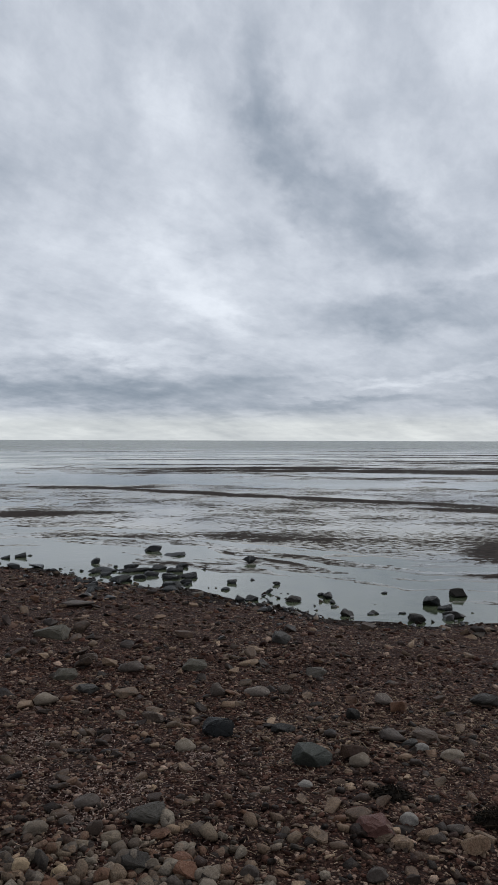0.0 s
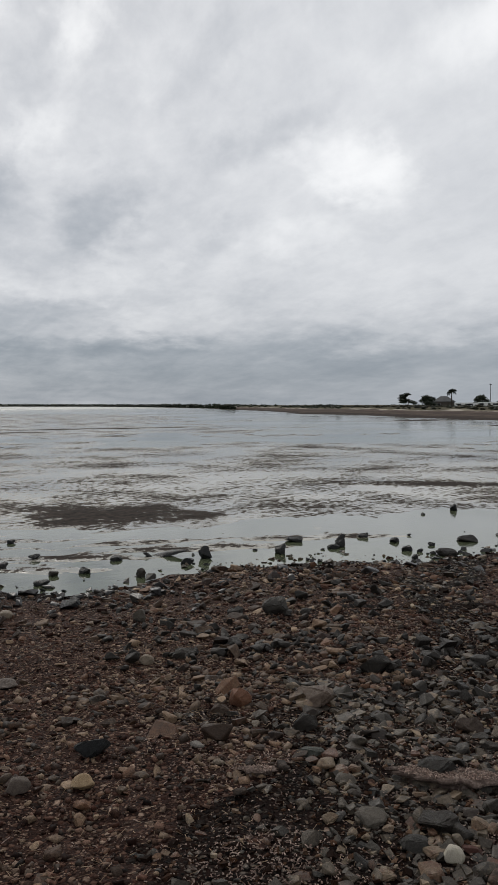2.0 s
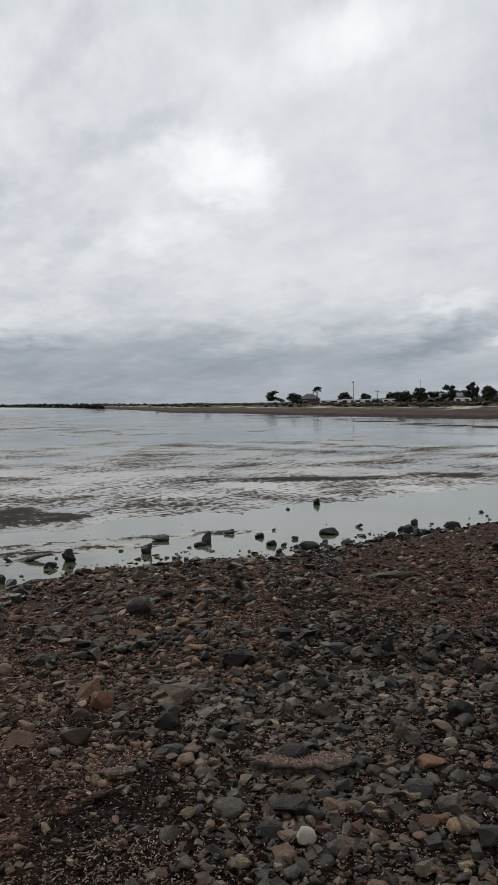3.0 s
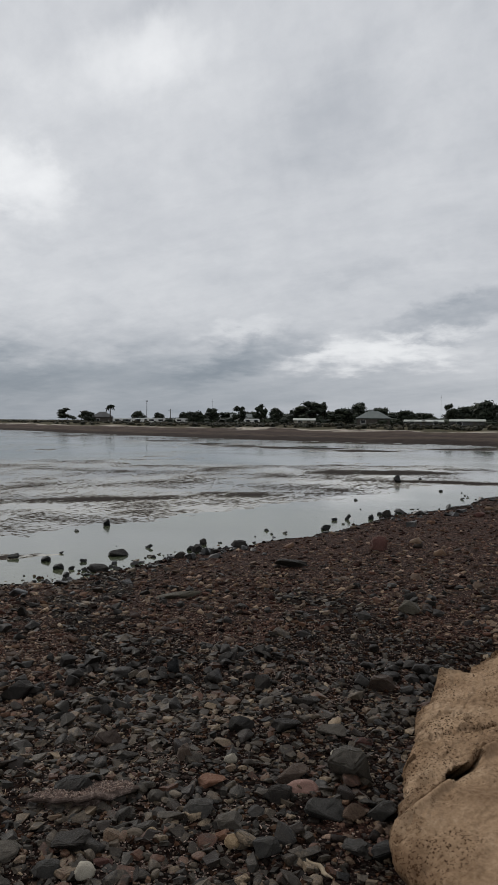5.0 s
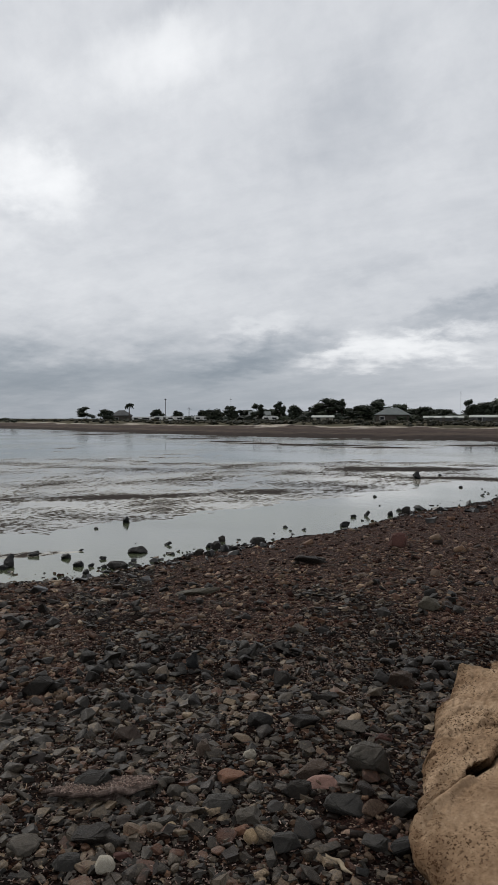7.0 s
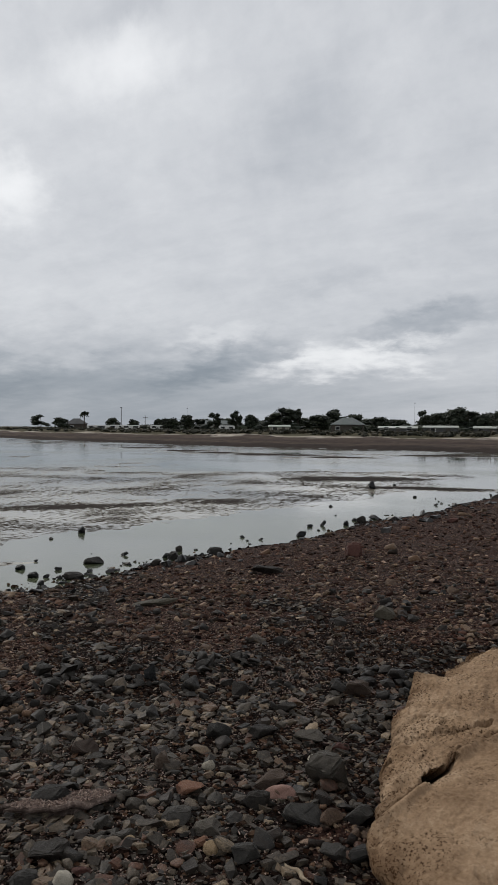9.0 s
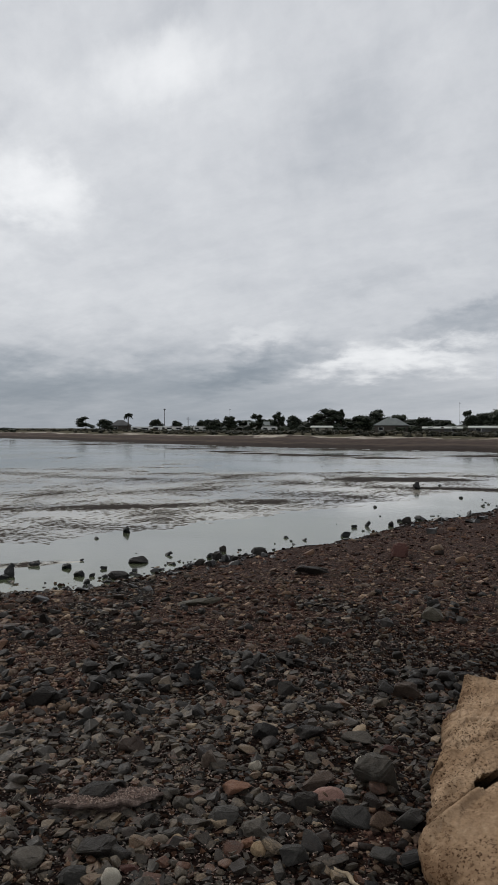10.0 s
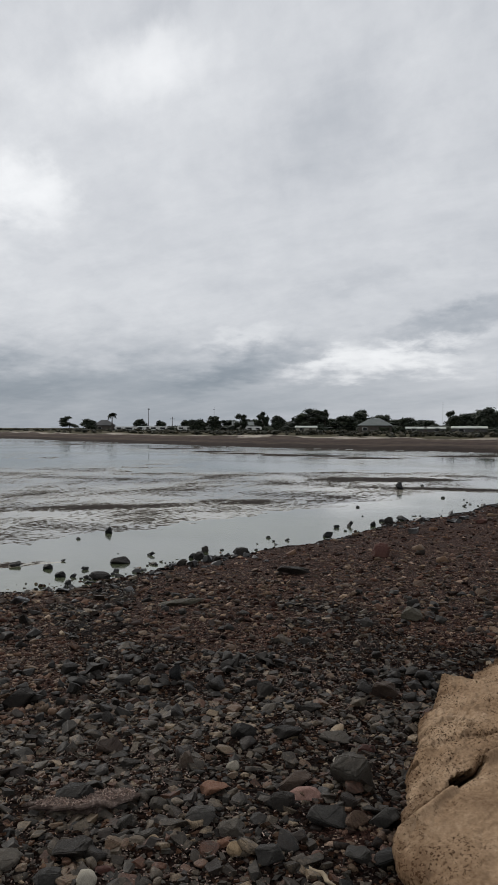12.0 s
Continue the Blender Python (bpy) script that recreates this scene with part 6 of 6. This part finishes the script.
for az, r, top, wide, style, label in (
        (111.1, 262, 7.2, 9.5, "dome", DOME), (112.1, 275, 9.0, 10.5, "open", OPEN), (113.9, 310, 7.9, 9.0, "dome", DOME), (115.7, 245, 6.2, 7.5, "dome", DOME),
        (117.2, 260, 5.2, 7.0, "dome", DOME), (118.8, 235, 7.4, 5.6, "open", OPEN), (120.0, 245, 7.4, 7.0, "dome", DOME), (121.3, 235, 8.8, 7.5, "dome", DOME)):
    tree(az, r, top, wide, style, int(az * 10), label)
for az, r, top, wide, style, label in ((122.8, 235, 7.0, 7.0, "dome", DOME), (124.4, 230, 7.6, 7.5, "dome", DOME), (126.3, 225, 7.2, 7.5, "open", OPEN), (128.5, 220, 7.4, 8.0, "dome", DOME)):
    tree(az, r, top, wide, style, int(az * 10), label)


for az, r, top, wide, style, label in (
        (99.9, 330, 5.6, 9, "dome", DOME), (101.0, 320, 6.0, 9, "dome", DOME), (102.6, 320, 5.8, 9, "dome", DOME), (104.3, 310, 6.0, 9, "dome", DOME), (107.0, 320, 5.4, 9, "dome", DOME),
        (110.4, 320, 6.6, 10, "dome", DOME), (112.2, 310, 7.2, 10, "dome", DOME), (115.0, 300, 6.0, 10, "dome", DOME), (116.6, 300, 5.6, 10, "dome", DOME), (119.4, 290, 7.0, 11, "dome", DOME)):
    tree(az, r, top, wide, style, int(az * 10), label)
for az, r, top, wide, style, label in ((120.6, 290, 8.6, 11, "dome", DOME), (122.0, 290, 8.8, 11, "dome", DOME), (123.6, 280, 8.2, 11, "dome", DOME), (125.3, 280, 8.4, 11, "dome", DOME), (127.4, 280, 8.2, 12, "dome", DOME)):
    tree(az, r, top, wide, style, int(az * 10), label)


def scrub(name, seed, count, az0, az1, near, far, low, high, size, mat, label, category):
    """Low bushes over a stretch of the shore, between two multiples of the coast's distance."""
    rs = np.random.RandomState(seed)
    az = rs.uniform(az0, az1, count)
    r = np.interp(az, COAST_AZ, COAST_R) * rs.uniform(near, far, count)
    x, y = r * np.sin(np.radians(az)), r * np.cos(np.radians(az))
    keep = billow(x / 12, y / 12, 45, 3) > -0.35
    x, y, r = x[keep], y[keep], r[keep]
    g = height(x, y)
    rnd = random.Random(seed)
    bm = bmesh.new()
    for px, py, pz in zip(x, y, g):
        h = rnd.uniform(low, high) * (min(1.9, max(0.25, math.hypot(px, py) / 1400)) if name == "mangroves" else max(0.4, math.hypot(px, py) / 600) if name == "low_heath" else 1)
        leaves(bm, (px, py, pz + 0.42 * h), (0.9 * h * rnd.uniform(0.7, 1.6), 0.9 * h, 0.5 * h), 20, size, rnd)
    ob = part(name, bm, mat)
    return tagged(ob, label, category, kind="stuff")


scrub("dune_scrub", 201, 900, 84, 131, 1.40, 2.4, 0.35, 0.9, 0.15, M_SCRUB, "low grey-green scrub on the far dunes", "scrub")
scrub("shore_bushes", 202, 800, 98, 131, 3.3, 3.9, 1.5, 3.5, 0.26, M_LEAF, "dark bushes in front of far houses", "bushes")
scrub("shore_hedge", 205, 300, 86, 106, 2.3, 2.75, 0.5, 1.3, 0.24, M_LEAF, "dark low bushes before far caravans", "bushes")
scrub("low_heath", 203, 300, 72, 86, 1.3, 2.2, 0.8, 2.2, 0.26, M_LEAF, "dark low heath on the far spit", "heath")
scrub("mangroves", 204, 2000, 38.6, 78, 1.0, 1.10, 2.8, 4.8, 1.0, M_LEAF, "far dark line of mangrove trees on horizon", "mangroves")


def house(az, r, wide, deep, wall_h, roof_h, style, roof_mat, wall_mat, label, lift=0.0):
    """A single-storey house facing the sea."""
    x, y = bearing(az, r)
    base = new("house")
    base.matrix_basis = pose(x, y, lay(x, y) - 0.1 + lift, 0, 0, -az)
    bm = bmesh.new()
    box(bm, 0, 0, 0, wide - 0.8, deep - 0.8, wall_h)
    part("wall", bm, wall_mat, base)
    bm = bmesh.new()
    w, d = wide / 2, deep / 2
    ridge = w - d * (1.0 if style == "hip" else 0.0)
    if style == "flat":
        box(bm, 0, 0, wall_h + 0.003, wide, deep, roof_h)
        for v in bm.verts:
            if v.co.y > 0:
                v.co.z += 0.5
    else:
        lo = [bm.verts.new(c) for c in ((-w, -d, wall_h), (w, -d, wall_h), (w, d, wall_h), (-w, d, wall_h))]
        lip = [bm.verts.new((v.co.x, v.co.y, wall_h + 0.18)) for v in lo]
        e0, e1 = bm.verts.new((-max(ridge, 0.2), 0, wall_h + roof_h)), bm.verts.new((max(ridge, 0.2), 0, wall_h + roof_h))
        bm.faces.new(lo[::-1])
        for k in range(4):
            bm.faces.new((lo[k], lo[(k + 1) % 4], lip[(k + 1) % 4], lip[k]))
        bm.faces.new((lip[0], lip[1], e1, e0))
        bm.faces.new((lip[2], lip[3], e0, e1))
        bm.faces.new((lip[1], lip[2], e1))
        bm.faces.new((lip[3], lip[0], e0))
    part("roof", bm, roof_mat, base)
    n = max(2, int(wide / 3.4))
    for k in range(n):
        px = (k + 0.5) / n * (wide - 1.6) - (wide - 1.6) / 2
        is_door = k == n // 2
        bm = bmesh.new()
        box(bm, px, -(deep - 0.8) / 2 - 0.02, 0.1 if is_door else 0.9, 0.95 if is_door else 1.5, 0.10, 2.0 if is_door else 1.15)
        if is_door:
            part("door", bm, M_WOOD, base)
        else:
            frame_ob = part("window", bm, M_WHITE, base)
            bm = bmesh.new()
            box(bm, px, -(deep - 0.8) / 2 - 0.08, 0.98, 1.34, 0.04, 0.99)
            part("pane", bm, M_GLASS, frame_ob)
    if style == "flat":
        for k in range(4):
            bm = bmesh.new()
            box(bm, (k / 3 - 0.5) * (wide - 0.3), -deep / 2 + 0.12, 0, 0.12, 0.12, wall_h)
            part("post", bm, M_WOOD, base)
    return tagged(base, label, "house", "houses on the far shore")


house(113.37, 251, 11.2, 8.0, 2.5, 2.4, "hip", M_ROOF, M_WOOD, "single-storey house with grey-green hipped roof")
house(93.4, 335, 9.5, 7.0, 2.6, 2.4, "hip", M_DARKROOF, M_WOOD, "distant house with dark hipped roof among trees")
house(103.6, 290, 8.5, 6.0, 2.5, 1.6, "gable", M_ROOF, M_WHITE, "distant pale house with grey roof behind trees")
house(117.0, 235, 11.8, 5.0, 1.6, 0.18, "flat", M_TIN, M_DARKROOF, "long low beach shelter with pale tin roof")
house(120.05, 225, 10.0, 5.0, 1.9, 0.2, "flat", M_TIN, M_DARKROOF, "low open shelter with pale green-white roof")
house(123.2, 225, 7.0, 4.0, 1.8, 0.2, "flat", M_TIN, M_DARKROOF, "small shelter with pale roof behind dunes")
house(108.3, 245, 7.2, 4.0, 1.9, 0.22, "flat", M_TIN, M_WALL, "small white shed below big dark tree")


def caravan(az, r, long):
    x, y = bearing(az, r)
    base = new("caravan")
    base.matrix_basis = pose(x, y, lay(x, y) - 0.02, 0, 0, -az)
    bm = bmesh.new()
    vs = box(bm, 0, 0, 0.45, long, 2.3, 1.75)
    bmesh.ops.bevel(bm, geom=bm.edges[:], offset=0.25, segments=3, affect="EDGES")
    part("body", bm, M_VAN, base)
    for k in (-1, 1):
        bm = bmesh.new()
        box(bm, k * long * 0.25, -1.16, 1.2, long * 0.26, 0.06, 0.6)
        part("window", bm, M_GLASS, base)
        bm = bmesh.new()
        tube(bm, [(k * 0.5, -1.1, 0.34), (k * 0.5, -0.85, 0.34)], [0.33, 0.33], 12)
        part("wheel", bm, M_DARKROOF, base)
    return tagged(base, "white caravan parked behind the far dunes", "caravan", "caravans on the far shore")


for az, r, long in ((94.75, 300, 6.5), (95.6, 300, 7.5), (96.3, 300, 6.0), (97.3, 295, 7.0), (99.3, 290, 6.0), (104.4, 262, 5.5)):
    caravan(az, r, long)


def pole(az, r, top, style):
    x, y = bearing(az, r)
    g = lay(x, y) - 0.1
    base = new("light_pole" if style == "lamp" else "power_pole" if style == "cross" else "radio_mast")
    base.matrix_basis = pose(x, y, g, 0, 0, -az)
    h = top - g
    bm = bmesh.new()
    thick = 0.16 if style != "mast" else 0.05
    tube(bm, [(0, 0, 0), (0, 0, 0.5 * h), (0, 0, h)], [thick, thick * 0.85, thick * 0.6], 8)
    part("shaft", bm, M_STEEL if style != "cross" else M_WOOD, base)
    if style == "lamp":
        for k in (-1, 1):
            bm = bmesh.new()
            box(bm, k * 0.22, 0, h - 0.5, 0.36, 0.3, 0.42)
            part("floodlight", bm, M_STEEL, base)
    else:
        bm = bmesh.new()
        box(bm, 0, 0, h - 0.9, 1.9 if style == "cross" else 0.6, 0.12, 0.14)
        part("crossarm", bm, M_WOOD if style == "cross" else M_STEEL, base)
    label = {"lamp": "tall steel pole with floodlights on far shore", "cross": "wooden power pole with crossarm on far shore", "mast": "thin tall mast rising behind far trees"}[style]
    return tagged(base, label, "pole", "poles on the far shore")


pole(96.61, 310, 9.9, "lamp")
pole(98.35, 310, 6.6, "cross")
pole(101.45, 300, 10.2, "mast")
pole(107.9, 300, 5.9, "cross")
pole(118.2, 320, 13.0, "mast")
pole(116.1, 300, 6.4, "cross")
